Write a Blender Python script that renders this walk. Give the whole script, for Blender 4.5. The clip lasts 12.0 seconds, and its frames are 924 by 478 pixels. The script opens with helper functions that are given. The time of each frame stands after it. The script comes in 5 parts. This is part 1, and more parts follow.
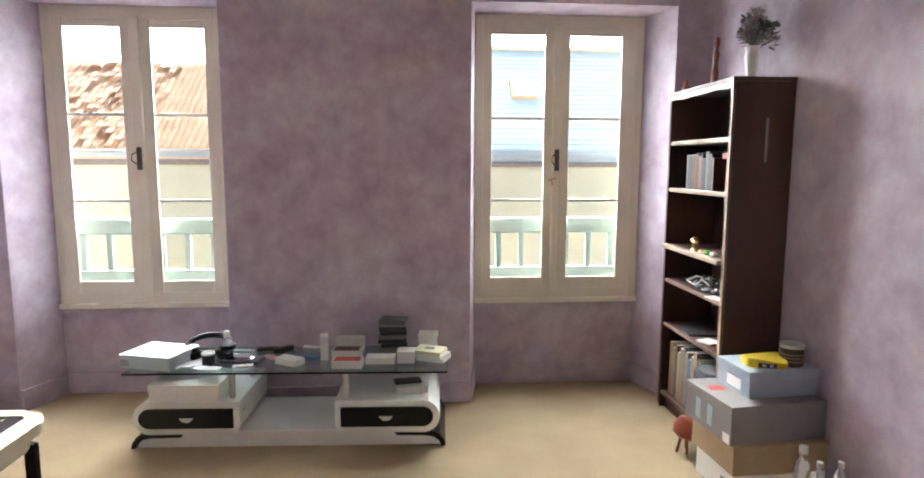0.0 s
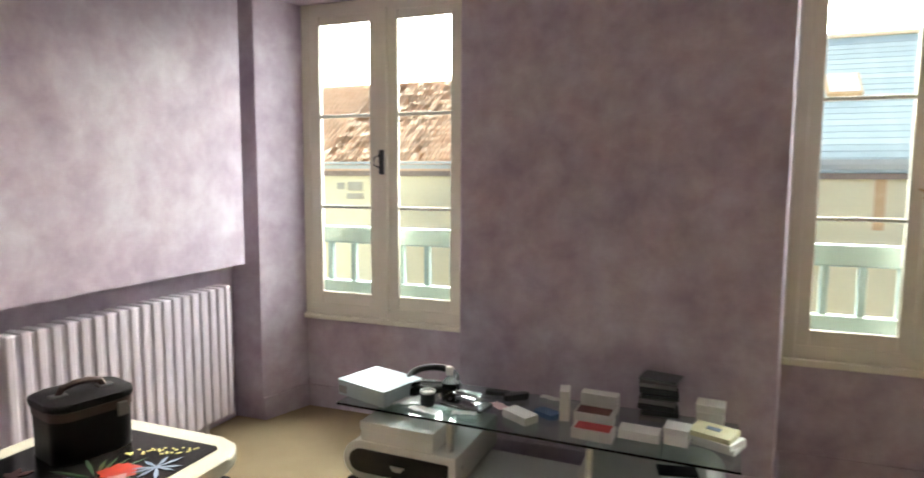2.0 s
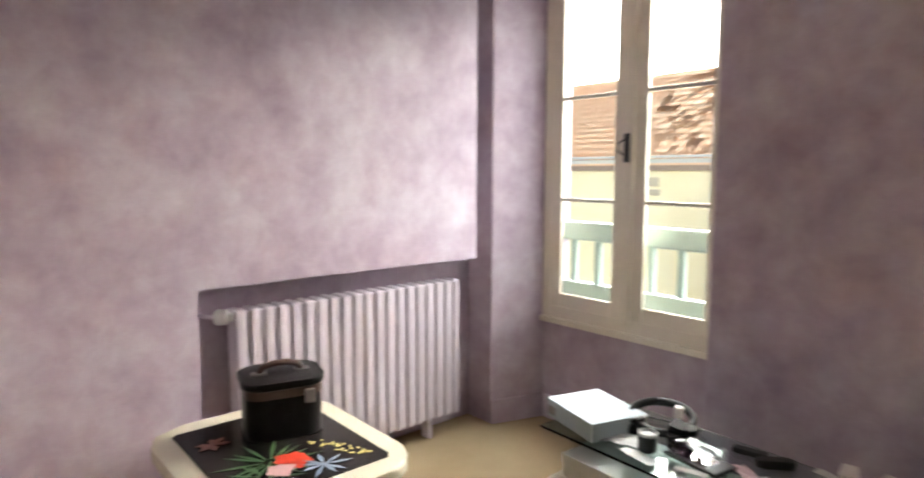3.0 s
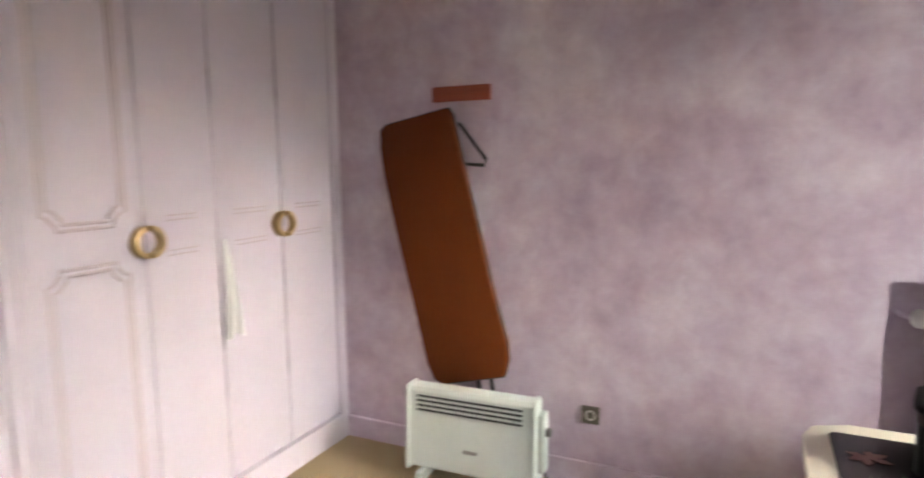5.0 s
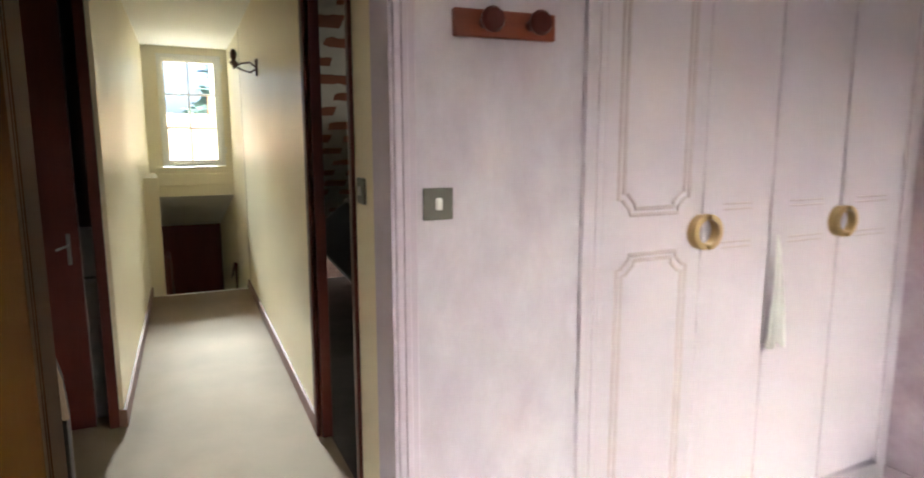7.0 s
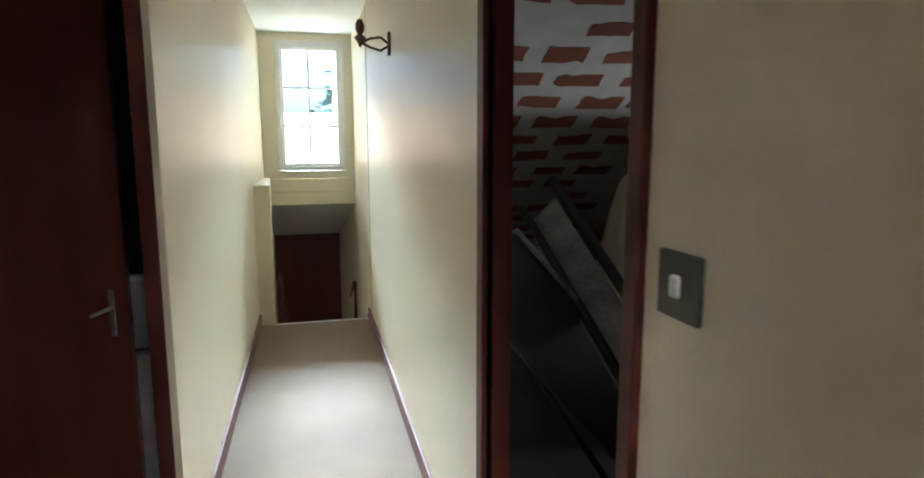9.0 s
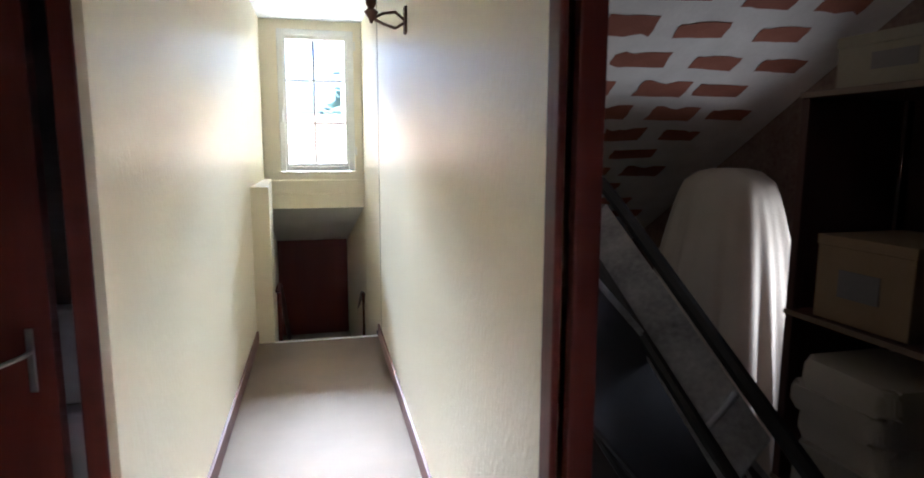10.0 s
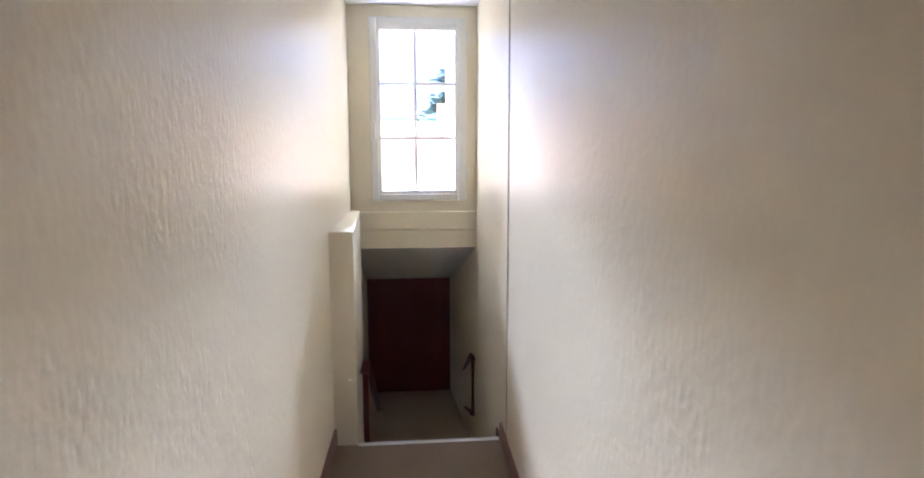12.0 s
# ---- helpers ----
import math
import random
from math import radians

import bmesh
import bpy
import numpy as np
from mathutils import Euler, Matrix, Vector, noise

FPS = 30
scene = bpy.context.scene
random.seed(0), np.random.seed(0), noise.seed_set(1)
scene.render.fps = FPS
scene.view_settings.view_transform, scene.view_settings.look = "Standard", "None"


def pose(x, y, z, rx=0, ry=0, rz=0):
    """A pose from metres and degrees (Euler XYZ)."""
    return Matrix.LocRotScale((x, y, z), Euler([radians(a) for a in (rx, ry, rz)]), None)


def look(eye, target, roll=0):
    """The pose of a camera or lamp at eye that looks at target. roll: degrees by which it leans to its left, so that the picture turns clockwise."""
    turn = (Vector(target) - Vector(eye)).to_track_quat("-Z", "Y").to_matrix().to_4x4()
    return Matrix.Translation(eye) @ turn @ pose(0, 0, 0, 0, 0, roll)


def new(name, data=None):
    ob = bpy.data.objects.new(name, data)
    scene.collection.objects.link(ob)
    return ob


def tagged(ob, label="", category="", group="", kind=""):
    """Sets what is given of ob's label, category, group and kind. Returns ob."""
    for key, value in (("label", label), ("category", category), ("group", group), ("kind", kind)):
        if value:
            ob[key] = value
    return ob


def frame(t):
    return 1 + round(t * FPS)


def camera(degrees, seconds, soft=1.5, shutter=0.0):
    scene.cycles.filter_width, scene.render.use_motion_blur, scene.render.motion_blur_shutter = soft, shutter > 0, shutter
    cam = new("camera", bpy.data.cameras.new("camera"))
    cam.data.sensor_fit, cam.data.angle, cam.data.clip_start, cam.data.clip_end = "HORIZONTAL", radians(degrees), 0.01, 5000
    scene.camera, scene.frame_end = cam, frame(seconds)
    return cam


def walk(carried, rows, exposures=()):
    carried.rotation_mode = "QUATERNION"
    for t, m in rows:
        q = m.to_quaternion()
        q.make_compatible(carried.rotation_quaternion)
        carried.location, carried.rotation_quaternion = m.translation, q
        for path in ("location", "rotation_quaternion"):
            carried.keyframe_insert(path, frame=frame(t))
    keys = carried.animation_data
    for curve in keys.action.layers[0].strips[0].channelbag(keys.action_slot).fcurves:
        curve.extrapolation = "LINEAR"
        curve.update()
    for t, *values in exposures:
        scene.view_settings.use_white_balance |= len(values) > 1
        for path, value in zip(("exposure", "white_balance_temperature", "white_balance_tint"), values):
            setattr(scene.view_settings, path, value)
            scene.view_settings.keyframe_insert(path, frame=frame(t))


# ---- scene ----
cam = camera(73.9, 12.0, soft=1.8, shutter=0.4)
PATH = [
    (0, (-0.152, 0.175, 1.426), (0.004, 2.154, 1.184), 0.2),
    (0.5, (-0.114, 0.36, 1.408), (-0.045, 2.347, 1.19), 0.1),
    (1, (-0.173, 0.539, 1.379), (-0.282, 2.526, 1.178), 0.1),
    (1.5, (-0.201, 0.763, 1.382), (-0.561, 2.72, 1.182), 0.0),
    (2, (-0.179, 0.985, 1.369), (-0.875, 2.849, 1.171), 0.3),
    (2.5, (-0.112, 1.233, 1.349), (-1.164, 2.922, 1.147), 0.5),
    (2.7, (-0.092, 1.371, 1.328), (-1.333, 2.927, 1.129), 0.3),
    (4.3, (-0.326, 1.798, 1.363), (-2.303, 1.718, 1.068), -0.6),
    (4.5, (-0.284, 1.816, 1.335), (-2.242, 1.511, 1.064), -0.7),
    (5, (-0.123, 1.871, 1.291), (-1.915, 1.017, 1.043), -0.7),
    (5.5, (0.067, 1.916, 1.286), (-1.485, 0.679, 1.038), -0.4),
    (6, (0.121, 1.868, 1.286), (-1.183, 0.377, 1.016), -0.1),
    (6.5, (0.064, 1.705, 1.278), (-0.988, 0.028, 0.994), -0.1),
    (7, (-0.036, 1.463, 1.298), (-0.875, -0.328, 1.003), -0.1),
    (7.5, (-0.074, 1.178, 1.318), (-0.756, -0.678, 1.018), 0.1),
    (7.7, (-0.079, 1.04, 1.33), (-0.708, -0.834, 1.024), -0.1),
    (9.5, (-0.158, -0.052, 1.328), (-0.649, -1.968, 1.032), 0.1),
    (10, (-0.179, -0.294, 1.298), (-0.654, -2.215, 1.006), 0.2),
    (10.5, (-0.214, -0.639, 1.289), (-0.643, -2.57, 0.992), 0.1),
    (11, (-0.2, -0.95, 1.313), (-0.556, -2.895, 1.014), 0.2),
    (11.5, (-0.171, -1.281, 1.37), (-0.436, -3.241, 1.074), -0.1),
    (12, (-0.154, -1.61, 1.404), (-0.341, -3.582, 1.128), -0.1),
]

EXPOSURES = [(0.0, 3.15, 6050, 5), (1.5, 2.8, 6250, -3), (2.7, 2.75, 6500, 2), (4.3, 2.78, 6650, 8), (5.5, 3.08, 6000, 3), (7.7, 3.08, 6250, 2), (9.3, 3.38, 5050, 2), (10.5, 3.68, 5050, 20), (12.0, 3.38, 5050, 24)]
walk(cam, [(t, look(eye, target, roll)) for t, eye, target, roll in PATH], EXPOSURES)

# ---- world and large lights ----
world = bpy.data.worlds.new("sky")
scene.world = world
world.use_nodes = True
wn = world.node_tree
sky = wn.nodes.new("ShaderNodeTexSky")
sky.sky_type, sky.sun_disc = "NISHITA", False
sky.sun_elevation, sky.sun_rotation = radians(17), 0.0
sky.air_density, sky.dust_density, sky.ozone_density = 0.3, 6.0, 0.3
wn.links.new(sky.outputs[0], wn.nodes["Background"].inputs[0])
wn.nodes["Background"].inputs[1].default_value = 0.15

sun = new("sun", bpy.data.lights.new("sun", "SUN"))
sun.data.energy, sun.data.angle, sun.data.color = 5.0, radians(100), (0.98, 0.99, 1.0)
sun.matrix_world = look((0, 30, 9.2), (0, 0, 0))


def window_light(name, eye, target, w, h, watts, color):
    """The sky's light that falls in by one opening."""
    lamp = new(name, bpy.data.lights.new(name, "AREA"))
    lamp.data.shape, lamp.data.size, lamp.data.size_y = "RECTANGLE", w, h
    lamp.data.energy, lamp.data.color = watts, color
    lamp.matrix_world = look(eye, target)
    return lamp


window_light("daylight_stairs", (-0.25, -12.0, 4.4), (-0.25, -5.5, 1.7), 1.65, 1.0, 840, (0.90, 0.95, 1.0))
window_light("daylight_street_west", (-1.79, 5.15, 3.5), (-1.75, 3.0, 0.3), 1.3, 0.8, 9, (0.96, 0.98, 1.0))
window_light("daylight_street_east", (0.76, 5.15, 3.5), (0.72, 3.0, 0.3), 1.3, 0.8, 9, (0.96, 0.98, 1.0))
window_light("daylight_sidelong_west", (-0.85, 5.1, 1.7), (-2.35, 3.9, 1.45), 0.7, 1.4, 2.4, (0.96, 0.98, 1.0))
window_light("daylight_sidelong_east", (-0.15, 5.1, 1.7), (1.33, 3.9, 1.45), 0.7, 1.4, 3.6, (0.96, 0.98, 1.0))
# unseen source, added to light the dust sheet's side and the attic ceiling
window_light("added_light_attic", (-2.30, -2.06, 0.80), (-1.75, -2.25, 1.15), 0.20, 0.45, 0.75, (1.0, 0.90, 0.78))


# ---- materials ----
def mat(name, dark, light, rough=0.7, scale=6.0, fine=60.0, bump=0.15, metal=0.0, spread=0.5, fine_mix=0.25, stretch=(1, 1, 1), depth=0.004, coat=0.0, per_object=0.0):
    """A surface that varies between two colours at a coarse and a fine scale, with fine relief."""
    m = bpy.data.materials.new(name)
    m.use_nodes = True
    t = m.node_tree
    b = t.nodes["Principled BSDF"]
    co = t.nodes.new("ShaderNodeTexCoord")
    mp = t.nodes.new("ShaderNodeMapping")
    mp.inputs["Scale"].default_value = stretch
    t.links.new(co.outputs["Object"], mp.inputs[0])
    big, small = t.nodes.new("ShaderNodeTexNoise"), t.nodes.new("ShaderNodeTexNoise")
    big.inputs["Scale"].default_value, big.inputs["Detail"].default_value = scale, 5.0
    small.inputs["Scale"].default_value, small.inputs["Detail"].default_value = fine, 3.0
    for n in (big, small):
        t.links.new(mp.outputs[0], n.inputs["Vector"])
    mix = t.nodes.new("ShaderNodeMix")
    mix.inputs[0].default_value = fine_mix
    t.links.new(big.outputs[0], mix.inputs[2])
    t.links.new(small.outputs[0], mix.inputs[3])
    ramp = t.nodes.new("ShaderNodeValToRGB")
    ramp.color_ramp.elements[0].position, ramp.color_ramp.elements[1].position = 0.5 - spread / 2, 0.5 + spread / 2
    ramp.color_ramp.elements[0].color, ramp.color_ramp.elements[1].color = (*dark, 1), (*light, 1)
    last = mix.outputs[0]
    if per_object:
        info, add = t.nodes.new("ShaderNodeObjectInfo"), t.nodes.new("ShaderNodeMath")
        add.operation = "MULTIPLY_ADD"
        add.inputs[1].default_value = per_object
        t.links.new(info.outputs["Random"], add.inputs[0])
        t.links.new(mix.outputs[0], add.inputs[2])
        sub = t.nodes.new("ShaderNodeMath")
        sub.operation = "SUBTRACT"
        sub.inputs[1].default_value = per_object / 2
        t.links.new(add.outputs[0], sub.inputs[0])
        last = sub.outputs[0]
    t.links.new(last, ramp.inputs[0])
    t.links.new(ramp.outputs[0], b.inputs["Base Color"])
    b.inputs["Roughness"].default_value, b.inputs["Metallic"].default_value = rough, metal
    b.inputs["Coat Weight"].default_value = coat
    if bump:
        bp = t.nodes.new("ShaderNodeBump")
        bp.inputs["Strength"].default_value, bp.inputs["Distance"].default_value = bump, depth
        t.links.new(small.outputs[0], bp.inputs["Height"])
        t.links.new(bp.outputs[0], b.inputs["Normal"])
    return m


def clear(name, color=(1, 1, 1), rough=0.0, ior=1.45):
    m = bpy.data.materials.new(name)
    m.use_nodes = True
    b = m.node_tree.nodes["Principled BSDF"]
    b.inputs["Base Color"].default_value = (*color, 1)
    b.inputs["Roughness"].default_value, b.inputs["IOR"].default_value = rough, ior
    b.inputs["Transmission Weight"].default_value = 1.0
    return m


def sponge_paint(name, dark, middle, light, stretch=(1, 1, 1), spread=0.17):
    """Limewash sponged on in clouds and dabs over a darker ground."""
    m = mat(name, dark, light, 0.6, 2.3, 8.0, 0.10, spread=spread * 2, fine_mix=0.55, depth=0.003, stretch=stretch)
    t = m.node_tree
    ramp = next(n for n in t.nodes if n.bl_idname == "ShaderNodeValToRGB")
    e = ramp.color_ramp.elements.new(0.5)
    e.color = (*middle, 1)
    big, small = [n for n in t.nodes if n.bl_idname == "ShaderNodeTexNoise"]
    big.inputs["Detail"].default_value, big.inputs["Distortion"].default_value = 5.0, 0.25
    small.inputs["Detail"].default_value, small.inputs["Roughness"].default_value = 9.0, 0.62
    small.inputs["Distortion"].default_value = 0.2
    return m


M_LILAC = sponge_paint("lilac_paint", (0.33, 0.245, 0.305), (0.47, 0.38, 0.45), (0.62, 0.56, 0.61), spread=0.20)
M_LILAC_PALE = sponge_paint("pale_lilac_paint", (0.46, 0.39, 0.46), (0.57, 0.52, 0.58), (0.70, 0.67, 0.71), (1, 1, 0.55), 0.2)
M_LILAC_TRIM = mat("lilac_trim_paint", (0.50, 0.42, 0.50), (0.60, 0.53, 0.60), 0.45, 3, 40, 0.05)
M_WARDROBE = mat("pale_lilac_lacquer", (0.54, 0.485, 0.545), (0.61, 0.555, 0.61), 0.5, 1.2, 30, 0.04)
M_PINKGREY = mat("moulding_paint", (0.46, 0.40, 0.42), (0.55, 0.48, 0.50), 0.5, 3, 40, 0.05)
M_CREAM = mat("cream_wallpaper", (0.80, 0.71, 0.51), (0.87, 0.78, 0.575), 0.36, 1.4, 60, 0.45, stretch=(1, 1, 0.6), depth=0.004)
M_CREAM.node_tree.nodes["Principled BSDF"].inputs["Specular IOR Level"].default_value = 0.38
M_CREAM_FLAT = mat("cream_paint", (0.76, 0.68, 0.49), (0.82, 0.74, 0.55), 0.5, 1.6, 40, 0.06)
M_CEIL = mat("ceiling_paint", (0.84, 0.82, 0.77), (0.89, 0.87, 0.82), 0.8, 1.5, 50, 0.05)
M_CARPET = mat("beige_carpet", (0.25, 0.175, 0.09), (0.47, 0.365, 0.22), 0.95, 2.6, 260, 0.6, spread=0.6, fine_mix=0.45, depth=0.004)
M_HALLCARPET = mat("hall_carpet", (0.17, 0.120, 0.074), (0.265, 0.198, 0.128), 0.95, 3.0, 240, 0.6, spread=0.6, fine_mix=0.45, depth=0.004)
# lighter copy of the hall carpet; the landing's light is in its colour
M_STAIRCARPET_LIT = mat("stair_carpet_lit", (0.40, 0.31, 0.21), (0.52, 0.42, 0.30), 0.95, 3.0, 240, 0.5, spread=0.6, fine_mix=0.45)
M_FRAME = mat("cream_window_paint", (0.70, 0.655, 0.53), (0.77, 0.725, 0.60), 0.4, 3, 50, 0.05)
M_PVC = mat("white_window_frame", (0.72, 0.70, 0.64), (0.78, 0.76, 0.70), 0.3, 3, 50, 0.02)
M_MAHOGANY = mat("mahogany_stain", (0.055, 0.007, 0.004), (0.095, 0.014, 0.008), 0.42, 2.0, 22, 0.15, stretch=(5, 5, 0.5))
M_DOORORANGE = mat("varnished_oak", (0.036, 0.014, 0.003), (0.052, 0.021, 0.005), 0.35, 2.0, 18, 0.12, stretch=(6, 6, 0.4))
M_DOORORANGE.node_tree.nodes["Principled BSDF"].inputs["Specular IOR Level"].default_value = 0.05
M_DOORORANGE.node_tree.nodes["Principled BSDF"].inputs["Roughness"].default_value = 0.6
M_MAHOGANY.node_tree.nodes["Principled BSDF"].inputs["Specular IOR Level"].default_value = 0.25
M_BROWNBASE = mat("brown_skirting", (0.15, 0.07, 0.05), (0.22, 0.11, 0.08), 0.7, 4, 30, 0.1)
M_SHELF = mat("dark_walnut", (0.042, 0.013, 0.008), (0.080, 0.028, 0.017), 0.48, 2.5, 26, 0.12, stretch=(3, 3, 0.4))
M_SHELFEDGE = mat("pale_walnut_edge", (0.19, 0.13, 0.085), (0.33, 0.25, 0.18), 0.4, 12, 60, 0.2)
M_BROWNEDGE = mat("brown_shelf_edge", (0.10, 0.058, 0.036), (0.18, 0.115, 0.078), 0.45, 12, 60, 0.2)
M_WHITE = mat("white_lacquer", (0.74, 0.73, 0.69), (0.80, 0.79, 0.75), 0.22, 2, 40, 0.02)
M_WHITEPLASTIC = mat("white_plastic", (0.70, 0.70, 0.66), (0.76, 0.76, 0.72), 0.4, 6, 60, 0.03)
M_RADIATOR = mat("radiator_enamel", (0.56, 0.49, 0.55), (0.64, 0.57, 0.62), 0.3, 3, 40, 0.03)
M_BLACK = mat("black_lacquer", (0.010, 0.008, 0.008), (0.022, 0.018, 0.017), 0.25, 4, 40, 0.03)
M_BLACK.node_tree.nodes["Principled BSDF"].inputs["Specular IOR Level"].default_value = 0.2
M_BLACKPLASTIC = mat("black_plastic", (0.010, 0.010, 0.011), (0.025, 0.025, 0.027), 0.45, 8, 80, 0.1)
M_LEATHER = mat("black_leather", (0.004, 0.0035, 0.0035), (0.010, 0.008, 0.008), 0.42, 10, 160, 0.35)
M_LEATHER.node_tree.nodes["Principled BSDF"].inputs["Specular IOR Level"].default_value = 0.15
M_BROWNLEATHER = mat("brown_leather", (0.035, 0.015, 0.010), (0.065, 0.03, 0.02), 0.45, 10, 140, 0.3)
M_BRASS = mat("brass", (0.42, 0.29, 0.13), (0.60, 0.45, 0.24), 0.28, 8, 60, 0.03, metal=1.0)
M_CHROME = mat("brushed_steel", (0.50, 0.49, 0.47), (0.62, 0.61, 0.59), 0.3, 8, 80, 0.03, metal=1.0)
M_DULLSTEEL = mat("dull_steel", (0.20, 0.19, 0.18), (0.28, 0.27, 0.26), 0.4, 8, 80, 0.03, metal=1.0)
M_CARDWHITE = mat("white_card", (0.68, 0.67, 0.63), (0.76, 0.75, 0.71), 0.55, 5, 60, 0.04)
M_PAPER = mat("paper", (0.70, 0.69, 0.66), (0.78, 0.77, 0.74), 0.8, 6, 60, 0.05)
M_RED = mat("red_print", (0.42, 0.03, 0.03), (0.52, 0.05, 0.045), 0.5, 8, 60, 0.04)
M_DARKRED = mat("dark_red_print", (0.10, 0.02, 0.015), (0.15, 0.035, 0.02), 0.5, 8, 60, 0.04)
M_BLUEBOX = mat("pale_blue_card", (0.30, 0.36, 0.43), (0.37, 0.43, 0.50), 0.6, 5, 60, 0.05)
M_GREYBOX = mat("grey_card", (0.19, 0.175, 0.17), (0.25, 0.235, 0.225), 0.65, 5, 60, 0.05)
M_KRAFT = mat("kraft_card", (0.30, 0.20, 0.11), (0.38, 0.27, 0.16), 0.75, 5, 60, 0.06)
M_YELLOW = mat("yellow_fabric", (0.62, 0.43, 0.01), (0.75, 0.55, 0.02), 0.7, 14, 120, 0.3)
M_BLUE = mat("blue_plastic", (0.06, 0.12, 0.26), (0.09, 0.17, 0.34), 0.4, 8, 60, 0.04)
M_NAVY = mat("navy_plastic", (0.008, 0.012, 0.035), (0.014, 0.02, 0.055), 0.5, 8, 60, 0.04)
M_GREEN = mat("green_print", (0.10, 0.34, 0.06), (0.16, 0.46, 0.10), 0.5, 8, 60, 0.04)
M_IRONBROWN = mat("rust_brown_fabric", (0.112, 0.026, 0.006), (0.155, 0.040, 0.010), 1.0, 5, 180, 0.4)
M_IRONBROWN.node_tree.nodes["Principled BSDF"].inputs["Specular IOR Level"].default_value = 0.1
M_REDWOOD = mat("reddish_wood", (0.17, 0.034, 0.013), (0.26, 0.06, 0.025), 0.4, 4, 24, 0.12, stretch=(0.5, 0.5, 4))
M_PLATE = mat("bronze_switch_plate", (0.10, 0.095, 0.075), (0.14, 0.13, 0.11), 0.45, 8, 60, 0.03, metal=0.4)
M_IRON = mat("wrought_iron", (0.10, 0.05, 0.035), (0.16, 0.085, 0.06), 0.55, 12, 80, 0.2, metal=0.2)
M_CLOTH = mat("white_cloth", (0.60, 0.54, 0.43), (0.70, 0.64, 0.53), 0.9, 6, 120, 0.3)
M_BRICK = mat("attic_brick", (0.20, 0.065, 0.035), (0.30, 0.11, 0.065), 0.9, 9, 80, 0.4, per_object=0.5)
M_MORTAR = mat("attic_plaster", (0.54, 0.51, 0.47), (0.70, 0.67, 0.62), 0.9, 8, 70, 0.5)
M_ATTICWALL = mat("stained_attic_render", (0.10, 0.045, 0.03), (0.27, 0.19, 0.15), 0.9, 4.5, 50, 0.4, spread=0.35, fine_mix=0.4)
# near-black; on the side-room wall this colour stands in for missing light
M_DARKROOM = mat("dark_room_boards", (0.03, 0.025, 0.022), (0.06, 0.05, 0.045), 0.9, 5, 40, 0.3)
M_PALEROOF = mat("bleached_tile", (0.26, 0.16, 0.11), (0.34, 0.23, 0.17), 0.9, 3, 40, 0.3)
M_GREYSHEET = mat("grey_plastic_sheet", (0.09, 0.09, 0.10), (0.14, 0.14, 0.15), 0.3, 6, 30, 0.5)
M_SLATEGREY = mat("dark_grey_laminate", (0.045, 0.045, 0.052), (0.07, 0.07, 0.078), 0.4, 6, 60, 0.1)
M_TERRACOTTA = mat("terracotta_tile", (0.70, 0.46, 0.27), (0.84, 0.63, 0.41), 0.85, 3, 40, 0.3, per_object=0.5)
M_ROOFBED = mat("roof_mortar_bed", (0.58, 0.37, 0.22), (0.70, 0.49, 0.31), 0.95, 3, 40, 0.3)
M_SLATE = mat("pale_slate", (0.38, 0.43, 0.40), (0.47, 0.52, 0.48), 0.9, 2.5, 40, 0.25, per_object=0.5)
M_FACADE = mat("yellow_render", (0.66, 0.57, 0.33), (0.77, 0.69, 0.44), 0.9, 0.9, 18, 0.25)
M_STONE = mat("weathered_stone", (0.34, 0.29, 0.20), (0.45, 0.40, 0.29), 0.9, 5, 60, 0.4)
M_RUST = mat("rust_stain", (0.56, 0.33, 0.15), (0.66, 0.46, 0.25), 0.9, 6, 40, 0.2)
M_ZINC = mat("zinc_gutter", (0.42, 0.43, 0.37), (0.50, 0.51, 0.45), 0.5, 4, 40, 0.1)
M_RAIL = mat("white_balustrade_paint", (0.28, 0.36, 0.34), (0.35, 0.43, 0.41), 0.6, 5, 50, 0.15)
M_GROUND = mat("asphalt", (0.04, 0.04, 0.04), (0.07, 0.07, 0.068), 0.9, 2, 80, 0.3)
M_GLASS = clear("window_glass", (1, 1, 1), 0.0, 1.05)
M_TABLEGLASS = clear("greenish_glass", (0.72, 0.86, 0.83), 0.02, 1.45)
M_BOTTLE = clear("clear_bottle", (0.97, 0.99, 0.98), 0.03, 1.15)
M_LEAF = mat("dull_leaf", (0.05, 0.055, 0.035), (0.10, 0.10, 0.065), 0.7, 20, 90, 0.2)
M_PETAL = mat("dusty_petal", (0.26, 0.20, 0.19), (0.40, 0.33, 0.31), 0.8, 20, 90, 0.2)
M_PINE = mat("cedar_needles", (0.065, 0.115, 0.10), (0.105, 0.165, 0.145), 0.8, 3, 30, 0.3)
M_BARK = mat("bark", (0.06, 0.045, 0.035), (0.11, 0.085, 0.065), 0.9, 5, 40, 0.5)


